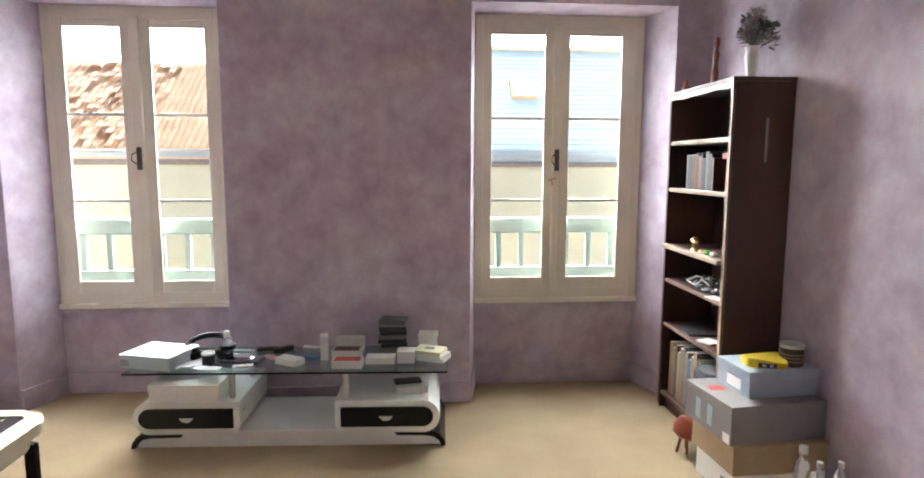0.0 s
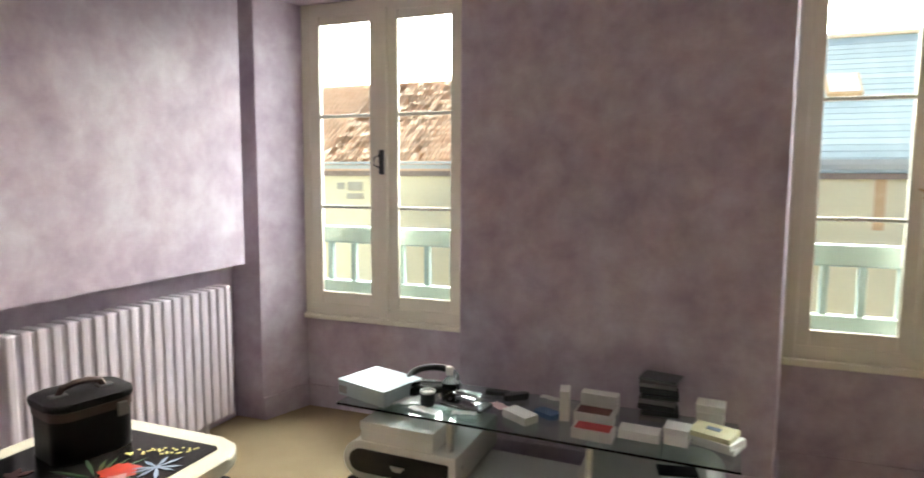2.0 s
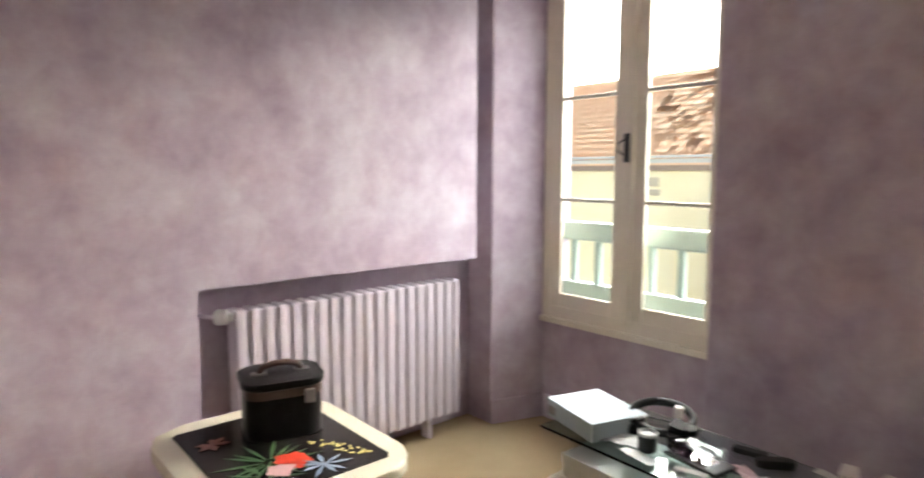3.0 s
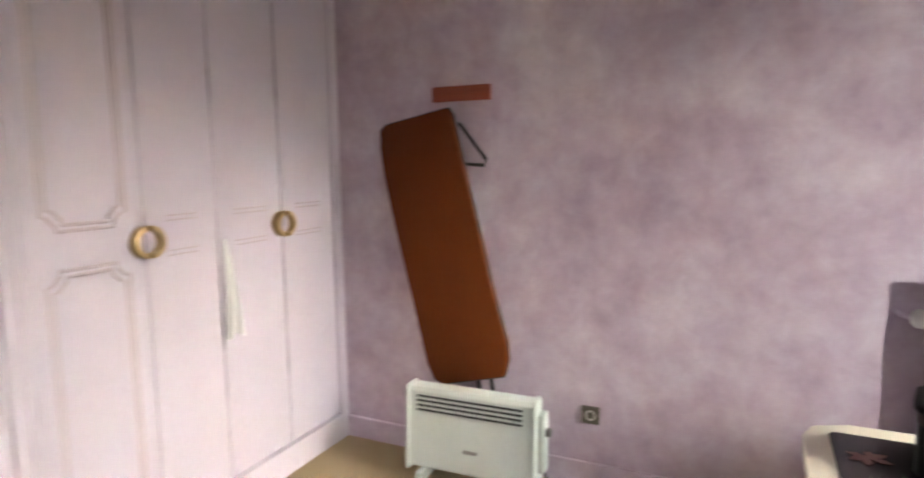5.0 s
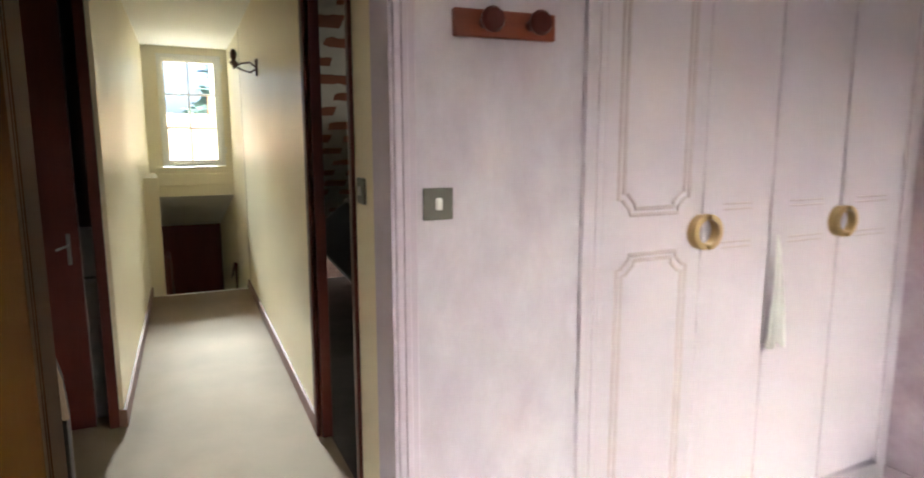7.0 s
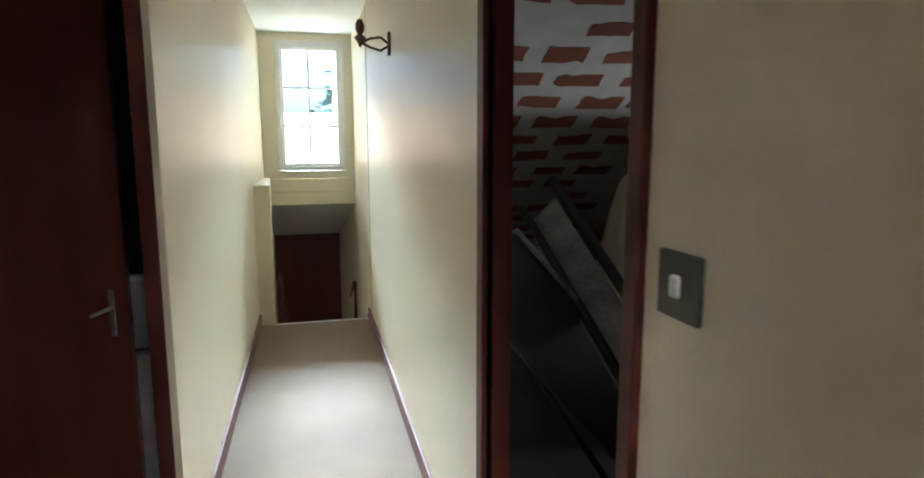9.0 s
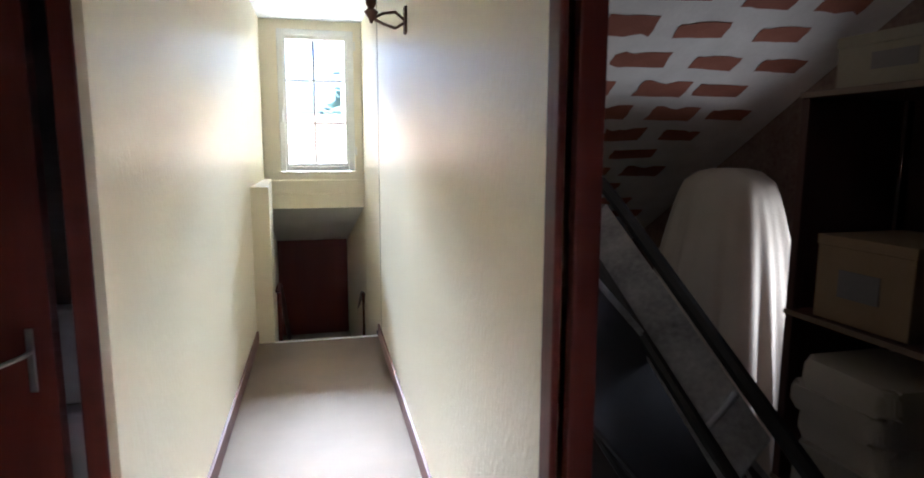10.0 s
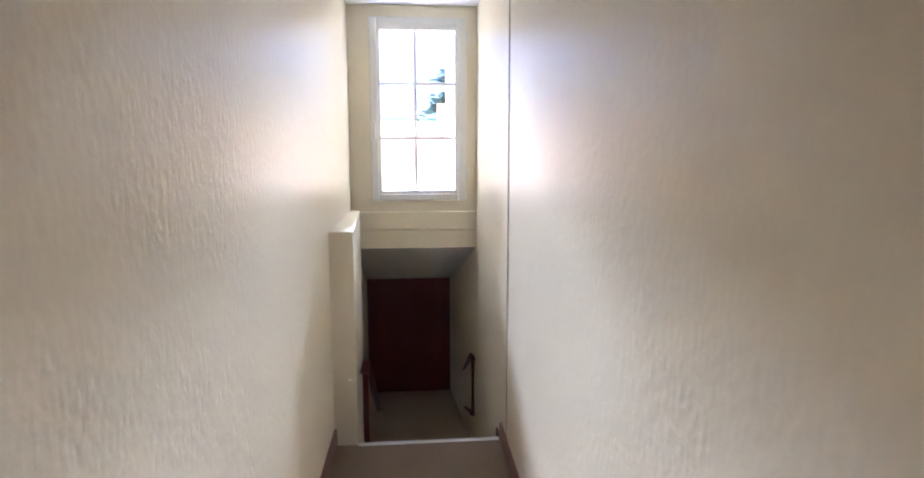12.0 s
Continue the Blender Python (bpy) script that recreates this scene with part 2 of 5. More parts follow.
# ---- builders ----
def part(name, bm, material, parent=None, label="", smooth=False):
    """Links a bmesh as one mesh object under a thing or a part."""
    me = bpy.data.meshes.new(name)
    bmesh.ops.recalc_face_normals(bm, faces=bm.faces[:])
    bm.to_mesh(me)
    bm.free()
    me.materials.append(material)
    if smooth:
        me.shade_smooth()
        me.set_sharp_from_angle(angle=radians(40))
    ob = new(name, me)
    if parent is not None:
        ob.parent = parent
    if label:
        ob["label"] = label
    return ob


def thing(name, m, label, category, group=""):
    """An empty at a thing's base, which carries its parts."""
    ob = new(name)
    ob.empty_display_size = 0.05
    ob.matrix_world = m
    return tagged(ob, label, category, group)


def structure(name, bm, material, label, smooth=False):
    return tagged(part(name, bm, material, smooth=smooth), label, "", "", "structure")


def box(x0, y0, z0, x1, y1, z1, bevel=0.0, segments=2, bm=None):
    b = bmesh.new()
    bmesh.ops.create_cube(b, size=1)
    bmesh.ops.transform(b, matrix=Matrix.Translation(((x0 + x1) / 2, (y0 + y1) / 2, (z0 + z1) / 2)) @ Matrix.Diagonal((abs(x1 - x0), abs(y1 - y0), abs(z1 - z0), 1)), verts=b.verts[:])
    if bevel:
        bmesh.ops.bevel(b, geom=b.edges[:], offset=bevel, segments=segments, affect="EDGES", profile=0.5)
    return join(bm, b)


def join(bm, b):
    if bm is None:
        return b
    me = bpy.data.meshes.new("scratch")
    b.to_mesh(me)
    b.free()
    bm.from_mesh(me)
    bpy.data.meshes.remove(me)
    return bm


def prism(pts, z0, z1, bevel=0.0, bm=None):
    """A plan outline pulled up from z0 to z1."""
    b = bmesh.new()
    low = [b.verts.new((x, y, z0)) for x, y in pts]
    high = [b.verts.new((x, y, z1)) for x, y in pts]
    b.faces.new(low[::-1])
    b.faces.new(high)
    for i in range(len(pts)):
        j = (i + 1) % len(pts)
        b.faces.new((low[i], low[j], high[j], high[i]))
    if bevel:
        bmesh.ops.bevel(b, geom=b.edges[:], offset=bevel, segments=2, affect="EDGES", profile=0.5)
    return join(bm, b)


def profile_y(pts, y0, y1, bevel=0.0, bm=None):
    """An outline in x and z pulled along y."""
    b = prism(pts, y0, y1, bevel)
    bmesh.ops.transform(b, matrix=Matrix(((1, 0, 0, 0), (0, 0, 1, 0), (0, 1, 0, 0), (0, 0, 0, 1))), verts=b.verts[:])
    return join(bm, b)


def profile_x(pts, x0, x1, bevel=0.0, bm=None):
    """An outline in y and z pulled along x."""
    b = prism(pts, x0, x1, bevel)
    bmesh.ops.transform(b, matrix=Matrix(((0, 0, 1, 0), (1, 0, 0, 0), (0, 1, 0, 0), (0, 0, 0, 1))), verts=b.verts[:])
    return join(bm, b)


def lathe(rings, n=20, bm=None, m=None):
    """Radius and height pairs turned about z."""
    b = bmesh.new()
    loops = [[b.verts.new((r * math.cos(2 * math.pi * k / n), r * math.sin(2 * math.pi * k / n), z)) for k in range(n)] for r, z in rings]
    for a, c in zip(loops, loops[1:]):
        for k in range(n):
            b.faces.new((a[k], a[(k + 1) % n], c[(k + 1) % n], c[k]))
    b.faces.new(loops[0][::-1])
    b.faces.new(loops[-1])
    if m is not None:
        bmesh.ops.transform(b, matrix=m, verts=b.verts[:])
    return join(bm, b)


def tube(points, r, n=8, bm=None, closed=False):
    """A round bar along a line of points."""
    b = bmesh.new()
    pts = [Vector(p) for p in points]
    rings = []
    up = Vector((0.3, 0.2, 0.93))
    for i, p in enumerate(pts):
        a = pts[i - 1] if (i or closed) else p
        c = pts[(i + 1) % len(pts)] if (i < len(pts) - 1 or closed) else p
        d = (c - a).normalized()
        s = d.cross(up)
        s = s.normalized() if s.length > 1e-4 else d.orthogonal().normalized()
        u = s.cross(d)
        rings.append([b.verts.new(p + r * (s * math.cos(2 * math.pi * k / n) + u * math.sin(2 * math.pi * k / n))) for k in range(n)])
    pairs = list(zip(rings, rings[1:])) + ([(rings[-1], rings[0])] if closed else [])
    for a, c in pairs:
        for k in range(n):
            b.faces.new((a[k], a[(k + 1) % n], c[(k + 1) % n], c[k]))
    if not closed:
        b.faces.new(rings[0][::-1])
        b.faces.new(rings[-1])
    return join(bm, b)


def rounded(x0, y0, x1, y1, r, n=6):
    """A plan rectangle with round corners."""
    out = []
    for cx, cy, a in ((x1 - r, y1 - r, 0), (x0 + r, y1 - r, 90), (x0 + r, y0 + r, 180), (x1 - r, y0 + r, 270)):
        out += [(cx + r * math.cos(radians(a + 90 * k / n)), cy + r * math.sin(radians(a + 90 * k / n))) for k in range(n + 1)]
    return out


# ---- the large structure ----
H = 2.55
structure("floor", box(-2.9, 0.09, -0.15, 1.9, 4.2, 0.0), M_CARPET, "short-pile beige carpet over the whole room")
structure("ceiling", box(-2.9, 0.0, H, 1.9, 4.2, H + 0.15), M_CEIL, "plain off-white room ceiling")

# street wall with its two deep window bays
bm = prism([(-2.9, 3.74), (-2.40, 3.74), (-2.305, 4.03), (-2.305, 4.25), (-2.9, 4.25)], 0, H, 0.004)
prism([(-1.216, 3.74), (0.18, 3.74), (0.228, 4.03), (0.228, 4.25), (-1.275, 4.25), (-1.275, 4.03)], 0, H, 0.004, bm)
prism([(1.375, 3.74), (1.9, 3.74), (1.9, 4.25), (1.292, 4.25), (1.292, 4.03)], 0, H, 0.004, bm)
for x0, x1 in ((-2.40, -1.216), (0.18, 1.375)):
    box(x0 - 0.002, 3.743, 2.335, x1 + 0.002, 4.25, H, bm=bm)
box(-2.31, 4.045, 0, -1.27, 4.25, 0.55, bm=bm)
box(0.22, 4.045, 0, 1.30, 4.25, 0.55, bm=bm)
structure("wall_north", bm, M_LILAC, "mauve sponge-painted street wall with two splayed window bays")

# wall with the radiator recess
bm = box(-2.9, -0.5, 0, -2.43, 2.267, H)
box(-2.9, 2.267, 0.90, -2.43, 3.658, H, bm=bm)
box(-2.9, 2.267, 0, -2.585, 3.658, 0.90, bm=bm)
box(-2.9, 3.658, 0, -2.585, 3.745, H, bm=bm)
structure("wall_west", bm, M_LILAC, "lilac sponge-painted wall with a radiator recess")
structure("wall_east", box(1.60, 0.0, 0, 1.9, 3.745, H), M_LILAC, "lilac sponge-painted plain wall behind the bookcase")

# wall with the doorway, beside the wardrobe
bm = box(-1.0, 0.02, 0, -0.49, 0.145, H)
box(0.235, 0.02, 0, 1.6, 0.145, H, bm=bm)
box(-0.49, 0.02, 2.06, 0.235, 0.145, H, bm=bm)
structure("wall_south", bm, M_LILAC_PALE, "lilac sponge-painted wall round the bedroom doorway")
structure("wall_wardrobe_back", box(-2.43, -0.62, 0, -0.75, -0.5, H), M_LILAC, "plain back wall of the built-in wardrobe")

# skirting, painted over
bm = box(-2.29, 4.029, 0, -1.28, 4.045, 0.13, 0.003)
box(0.235, 4.029, 0, 1.285, 4.045, 0.13, 0.003, bm=bm)
box(-1.214, 3.727, 0, 0.178, 3.741, 0.12, 0.003, bm=bm)
box(-2.432, 0.16, 0, -2.418, 2.26, 0.10, 0.003, bm=bm)
box(1.588, 0.15, 0, 1.602, 3.74, 0.10, 0.003, bm=bm)
box(-0.99, 0.143, 0, -0.537, 0.158, 0.10, 0.003, bm=bm)
for (xa, ya), (xb, yb), side in (((-2.40, 3.74), (-2.305, 4.03), 1), ((1.375, 3.74), (1.292, 4.03), -1), ((0.18, 3.74), (0.228, 4.03), 1), ((-1.216, 3.74), (-1.275, 4.03), -1)):
    prism([(xa, ya), (xb, yb), (xb + 0.013 * side, yb), (xa + 0.013 * side, ya)], 0, 0.13, 0.002, bm)
structure("baseboard", bm, M_LILAC, "low skirting painted over in the wall's mauve")

# doorway trim
bm = box(-0.535, 0.143, 0, -0.483, 0.162, 2.11, 0.004)
box(-0.515, 0.16, 0, -0.499, 0.170, 2.10, 0.003, bm=bm)
box(-0.483, 0.143, 2.055, 0.23, 0.162, 2.11, 0.004, bm=bm)
box(-0.492, 0.015, 0, -0.475, 0.15, 2.06, 0.003, bm=bm)
box(-0.475, 0.015, 2.04, 0.218, 0.15, 2.062, 0.003, bm=bm)
structure("trim_doorway", bm, M_LILAC_TRIM, "pale lilac painted door casing")
bm = box(0.205, 0.015, 0, 0.238, 0.15, 2.04, 0.003)
box(0.2075, 0.143, 0, 0.285, 0.164, 2.055, 0.004, bm=bm)
structure("trim_doorway_hinge_side", bm, M_DOORORANGE, "varnished orange-brown door jamb")

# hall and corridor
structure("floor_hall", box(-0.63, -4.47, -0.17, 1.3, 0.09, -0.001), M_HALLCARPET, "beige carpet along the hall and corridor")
bm = box(-0.617, -0.53, 0, -0.575, 0.02, 2.31)
box(-0.617, -1.19, 2.03, -0.575, -0.53, 2.31, bm=bm)
prism([(-0.70, -4.30), (-0.617, -4.30), (-0.565, -1.19), (-0.617, -1.19)], 0, 2.31, bm=bm)
prism([(-0.76, -7.0), (-0.525, -7.0), (-0.535, -6.68), (-0.625, -5.5), (-0.618, -4.305), (-0.70, -4.305)], -0.9, 2.31, bm=bm)
structure("wall_corridor_west", bm, M_CREAM, "cream embossed wallpaper with a satin sheen")
bm = prism([(0.155, -7.0), (0.30, -7.0), (0.30, -1.70), (0.242, -1.70)], -0.9, 2.31)
structure("wall_corridor_east", bm, M_CREAM, "cream embossed wallpaper with a satin sheen")
bm = box(0.242, -1.72, 0, 0.262, -1.69, 2.31)
box(1.09, -1.80, 0, 1.3, -1.69, 2.31, bm=bm)
box(0.262, -1.80, 2.06, 1.09, -1.69, 2.31, bm=bm)
box(1.15, -2.20, 0, 1.3, 0.02, 2.31, bm=bm)
structure("wall_hall", bm, M_CREAM_FLAT, "cream painted hall wall")
structure("ceiling_hall", box(-0.74, -5.7, 2.305, 1.3, 0.02, 2.45), M_CEIL, "plain cream ceiling of the corridor")

# end of the corridor: window wall over the falling stair ceiling
bm = box(-0.66, -5.70, 1.035, -0.552, -5.55, 2.31)
box(0.045, -5.70, 1.035, 0.21, -5.55, 2.31, bm=bm)
box(-0.552, -5.70, 2.235, 0.045, -5.55, 2.31, bm=bm)
box(-0.552, -5.70, 1.035, 0.045, -5.55, 1.105, bm=bm)
box(-0.66, -5.70, 0.915, 0.21, -5.535, 1.035, 0.004, bm=bm)
box(-0.66, -5.70, 0.80, 0.21, -5.545, 0.915, bm=bm)
structure("wall_corridor_end", bm, M_CREAM_FLAT, "cream wall and ledge round the stair window")
structure("ceiling_stairs", profile_x([(-5.56, 0.80), (-6.75, 0.34), (-6.75, 0.5), (-5.69, 0.95), (-5.56, 0.95)], -0.68, 0.22), M_CEIL, "sloping ceiling above the stairs")
structure("partition_stairs", prism([(0.082, -4.475), (0.125, -5.56), (0.20, -5.56), (0.202, -4.475)], -0.62, 1.045, 0.006), M_CREAM_FLAT, "cream half-height wall beside the stair opening")
bm = box(-0.68, -7.0, -0.8, 0.22, -5.45, -0.62)
for k, y in enumerate((-4.72, -4.97, -5.22, -5.47)):
    box(-0.65, y - 0.01, -0.78, 0.10, y + 0.26, -0.155 * (k + 1), 0.006, bm=bm)
structure("stairs", bm, M_STAIRCARPET_LIT, "carpeted steps falling to a lower landing")
structure("wall_landing", box(-0.68, -6.85, -0.8, 0.22, -6.70, 0.6), M_CREAM_FLAT, "cream wall at the foot of the stairs")
bm = prism([(-0.621, -4.47), (-0.607, -4.47), (-0.553, -1.24), (-0.567, -1.24)], 0, 0.085, 0.003)
prism([(0.183, -4.47), (0.199, -4.47), (0.243, -1.69), (0.229, -1.69)], 0, 0.085, 0.003, bm)
box(0.229, -1.70, 0, 0.264, -1.678, 0.085, 0.003, bm=bm)
structure("baseboard_corridor", bm, M_BROWNBASE, "reddish-brown corridor skirting board")
structure("trim_nosing", box(-0.63, -4.485, -0.03, 0.08, -4.455, 0.003, 0.003), M_CARDWHITE, "pale stair nosing at the floor edge")
# added strip; its colour draws the dark line where the wall turns
structure("trim_corner_line", box(-0.625, -4.308, 0.0, -0.614, -4.300, 2.30), M_STONE, "thin strip added to draw the dark line of the wall corner")

# closet doorway
bm = box(-0.58, -1.24, 0, -0.552, -1.19, 2.08, 0.003)
box(-0.58, -0.545, 0, -0.562, -0.508, 2.08, 0.003, bm=bm)
box(-0.58, -1.19, 2.03, -0.555, -0.545, 2.08, 0.003, bm=bm)
box(-0.62, -1.195, 0, -0.575, -1.167, 2.04, 0.003, bm=bm)
box(-0.62, -0.565, 0, -0.577, -0.528, 2.04, 0.003, bm=bm)
box(-0.62, -1.167, 2.005, -0.575, -0.565, 2.04, 0.003, bm=bm)
structure("trim_closet", bm, M_MAHOGANY, "dark mahogany-stained closet door frame")

# attic closet shell, with a small unseen opening added for the attic lamp
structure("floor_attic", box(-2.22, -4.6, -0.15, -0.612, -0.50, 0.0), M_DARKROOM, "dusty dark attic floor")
bm = box(-2.22, -4.6, 0, -2.10, -2.16, 2.62)
box(-2.22, -1.95, 0, -2.10, -0.5, 2.62, bm=bm)
box(-2.22, -2.16, 0, -2.10, -1.95, 0.55, bm=bm)
box(-2.22, -2.16, 1.05, -2.10, -1.95, 2.62, bm=bm)
box(-2.10, -4.7, 0, -0.66, -4.6, 1.2, bm=bm)
box(-2.10, -0.62, 0, -0.75, -0.58, 2.62, bm=bm)
structure("wall_attic", bm, M_ATTICWALL, "bare brown attic wall, brick under thin stained render")


# ---- windows ----
def street_window(name, x0, x1, g):
    """A two-leaf French window; g holds the glass edges from west to east."""
    y0, y1, z0, z1, gz0, gz1 = 4.03, 4.09, 0.55, 2.335, 0.705, 2.215
    w = thing(name, pose(0, 0, 0), "cream painted two-leaf French window with small panes, closed", "window")
    w["kind"] = "structure"
    bm = box(x0, y0, z0, x0 + 0.05, y1, z1, 0.004)
    box(x1 - 0.05, y0, z0, x1, y1, z1, 0.004, bm=bm)
    box(x0 + 0.05, y0 + 0.002, z1 - 0.072, x1 - 0.05, y1, z1, 0.004, bm=bm)
    box(x0 + 0.05, y0 + 0.002, z0 + 0.02, x1 - 0.05, y1, z0 + 0.084, 0.004, bm=bm)
    part("window_frame", bm, M_FRAME, w)
    part("window_sill", box(x0 - 0.003, y0 - 0.02, z0 - 0.01, x1 + 0.003, y1 + 0.02, z0 + 0.022, 0.006), M_FRAME, w)
    mid = (g[1] + g[2]) / 2
    for a, b, lo, hi in ((g[0], g[1], x0 + 0.045, mid - 0.002), (g[2], g[3], mid + 0.002, x1 - 0.045)):
        bm = box(lo, y0 + 0.004, gz0 - 0.08, a, y0 + 0.024, gz1 + 0.055, 0.005)
        box(b, y0 + 0.004, gz0 - 0.08, hi, y0 + 0.024, gz1 + 0.055, 0.005, bm=bm)
        box(a, y0 + 0.006, gz1, b, y0 + 0.022, gz1 + 0.055, 0.005, bm=bm)
        box(a, y0 + 0.006, gz0 - 0.08, b, y0 + 0.022, gz0, 0.005, bm=bm)
        leaf = part("leaf", bm, M_FRAME, w)
        for z in (1.712, 1.199):
            part("glazing_bar", box(a - 0.003, y0 + 0.007, z - 0.009, b + 0.003, y0 + 0.021, z + 0.009, 0.003), M_FRAME, leaf)
        for za, zb in ((gz0, 1.19), (1.208, 1.703), (1.721, gz1)):
            p = part("pane", box(a - 0.004, y0 + 0.012, za - 0.004, b + 0.004, y0 + 0.016, zb + 0.004), M_GLASS, leaf)
            p.visible_shadow = False
    part("cover_strip", box(mid - 0.028, y0 - 0.014, z0 + 0.06, mid + 0.028, y0 + 0.008, z1 - 0.055, 0.008), M_FRAME, w)
    h = part("handle", box(mid - 0.014, y0 - 0.034, 1.385, mid + 0.014, y0 - 0.014, 1.52, 0.006), M_BLACKPLASTIC, w, "black espagnolette lever")
    part("loop", tube([(mid - 0.014, y0 - 0.03, 1.49), (mid - 0.034, y0 - 0.045, 1.475), (mid - 0.036, y0 - 0.047, 1.44), (mid - 0.014, y0 - 0.032, 1.42)], 0.004), M_BLACKPLASTIC, h)
    return w


street_window("window_1", -2.303, -1.277, (-2.185, -1.868, -1.692, -1.386))
w2 = street_window("window_2", 0.231, 1.290, (0.336, 0.665, 0.826, 1.151))
hook = tube([(0.695, 4.016, 1.335), (0.715, 4.0, 1.32), (0.722, 4.0, 1.30), (0.708, 4.005, 1.295)], 0.005)
tube([(0.715, 4.016, 1.335), (0.745, 4.005, 1.34)], 0.005, bm=hook)
part("hook", hook, M_BRASS, w2, "small brass hook", True)

w = thing("window_3", pose(0, 0, 0), "white six-pane stair window, closed, with bright daylight behind", "window")
w["kind"] = "structure"
bm = box(-0.553, -5.60, 1.108, -0.505, -5.525, 2.232, 0.006)
box(-0.002, -5.60, 1.108, 0.046, -5.525, 2.232, 0.006, bm=bm)
box(-0.505, -5.60, 2.185, -0.002, -5.525, 2.232, 0.006, bm=bm)
box(-0.505, -5.60, 1.108, -0.002, -5.525, 1.150, 0.006, bm=bm)
part("window_frame", bm, M_PVC, w)
bm = prism([(-0.506, -5.585), (-0.482, -5.585), (-0.482, -5.535), (-0.506, -5.535)], 1.145, 2.19, 0.003)
box(-0.020, -5.585, 1.145, 0.0, -5.535, 2.19, 0.003, bm=bm)
box(-0.482, -5.585, 2.155, -0.020, -5.535, 2.19, 0.003, bm=bm)
box(-0.482, -5.585, 1.145, -0.020, -5.535, 1.174, 0.003, bm=bm)
leaf = part("leaf", bm, M_PVC, w)
part("glazing_bar", box(-0.246, -5.568, 1.17, -0.226, -5.552, 2.16, 0.003), M_PVC, leaf)
for z in (1.50, 1.835):
    part("glazing_bar", box(-0.484, -5.567, z - 0.010, -0.018, -5.553, z + 0.010, 0.003), M_PVC, leaf)
for xa, xb in ((-0.484, -0.243), (-0.229, -0.018)):
    for za, zb in ((1.172, 1.493), (1.507, 1.828), (1.842, 2.157)):
        p = part("pane", box(xa, -5.562, za, xb, -5.558, zb), M_GLASS, leaf)
        p.visible_shadow = False
part("handle", box(0.010, -5.52, 1.50, 0.028, -5.495, 1.60, 0.006), M_PVC, w)
for z in (1.24, 2.08):
    part("hinge", lathe([(0.008, 0), (0.008, 0.07)], 10, m=pose(-0.562, -5.525, z)), M_PVC, w)

# ---- outside ----
structure("ground", box(-400, -400, -6.3, 400, 400, -6.0), M_GROUND, "street and ground far below the windows")


def balustrade(xs, x0, x1):
    b = thing("balustrade", pose((x0 + x1) / 2, 4.22, 0.55), "pale painted window balustrade with square balusters, outside the panes", "balustrade", "window balustrades")
    o = (x0 + x1) / 2
    part("top_rail", box(x0 - o, -0.035, 0.425, x1 - o, 0.035, 0.525, 0.008), M_RAIL, b)
    part("bottom_rail", box(x0 - o, -0.03, 0.0, x1 - o, 0.03, 0.195, 0.006), M_RAIL, b)
    for x in xs:
        part("baluster", box(x - o - 0.017, -0.017, 0.19, x - o + 0.017, 0.017, 0.43, 0.004), M_RAIL, b)


balustrade([-2.24 + 0.1605 * k for k in range(6)], -2.30, -1.28)
balustrade([0.257 + 0.1525 * k for k in range(7)], 0.23, 1.29)

# houses across the street
FY = 12.0
house = thing("house", pose(-6.5, FY, -6.0), "cream rendered house with an orange canal-tile roof", "house")
part("wall", box(-6.0, 0, 0, 5.6, 7.0, 7.55), M_FACADE, house)
part("gutter", profile_x([(-0.16, 7.62), (-0.14, 7.54), (-0.06, 7.52), (0.02, 7.56), (0.02, 7.66), (-0.16, 7.68)], -6.0, 5.6), M_ZINC, house, "pale zinc gutter")
part("eaves_board", box(-6.0, -0.10, 7.40, 5.6, 0.02, 7.50), M_SHELFEDGE, house)
rise = 2.04
part("roof", profile_x([(-0.14, 7.60), (2.6, 7.60 + rise), (5.4, 7.5), (-0.14, 7.50)], -6.0, 5.6), M_ROOFBED, house)
vent = part("vent", box(-0.30, -0.02, 7.10, 0.05, 0.03, 7.28, 0.01), M_STONE, house, "blocked stone vent")
part("stone", box(-0.32, -0.025, 6.93, 0.08, 0.03, 7.05, 0.01), M_STONE, house)
part("stone", box(-0.55, -0.015, 7.12, -0.36, 0.03, 7.26, 0.01), M_STONE, house)

house2 = thing("house", pose(4.6, FY, -6.0), "yellow rendered house with a pale slate roof, skylight and chimney", "house")
part("wall", box(-5.45, 0, 0, 6.0, 7.0, 7.45), M_FACADE, house2)
part("gutter", profile_x([(-0.16, 7.60), (-0.14, 7.53), (-0.06, 7.50), (0.02, 7.54), (0.02, 7.66), (-0.16, 7.68)], -5.45, 6.0), M_ZINC, house2, "pale zinc gutter")
part("eaves_board", box(-5.45, -0.08, 7.38, 6.0, 0.02, 7.47), M_SHELFEDGE, house2)
rise2 = 2.46
part("roof", profile_x([(-0.12, 7.58), (2.6, 7.58 + rise2), (5.4, 7.4), (-0.12, 7.48)], -5.45, 6.0), M_SLATE, house2)
part("ridge", box(-5.45, 2.5, 7.56 + rise2, 6.0, 2.72, 7.64 + rise2, 0.03), M_TERRACOTTA, house2, "terracotta ridge tiles")
part("stain", box(-2.17, -0.004, 6.6, -2.02, 0.02, 7.4, 0.002), M_RUST, house2, "orange rust run on the render")
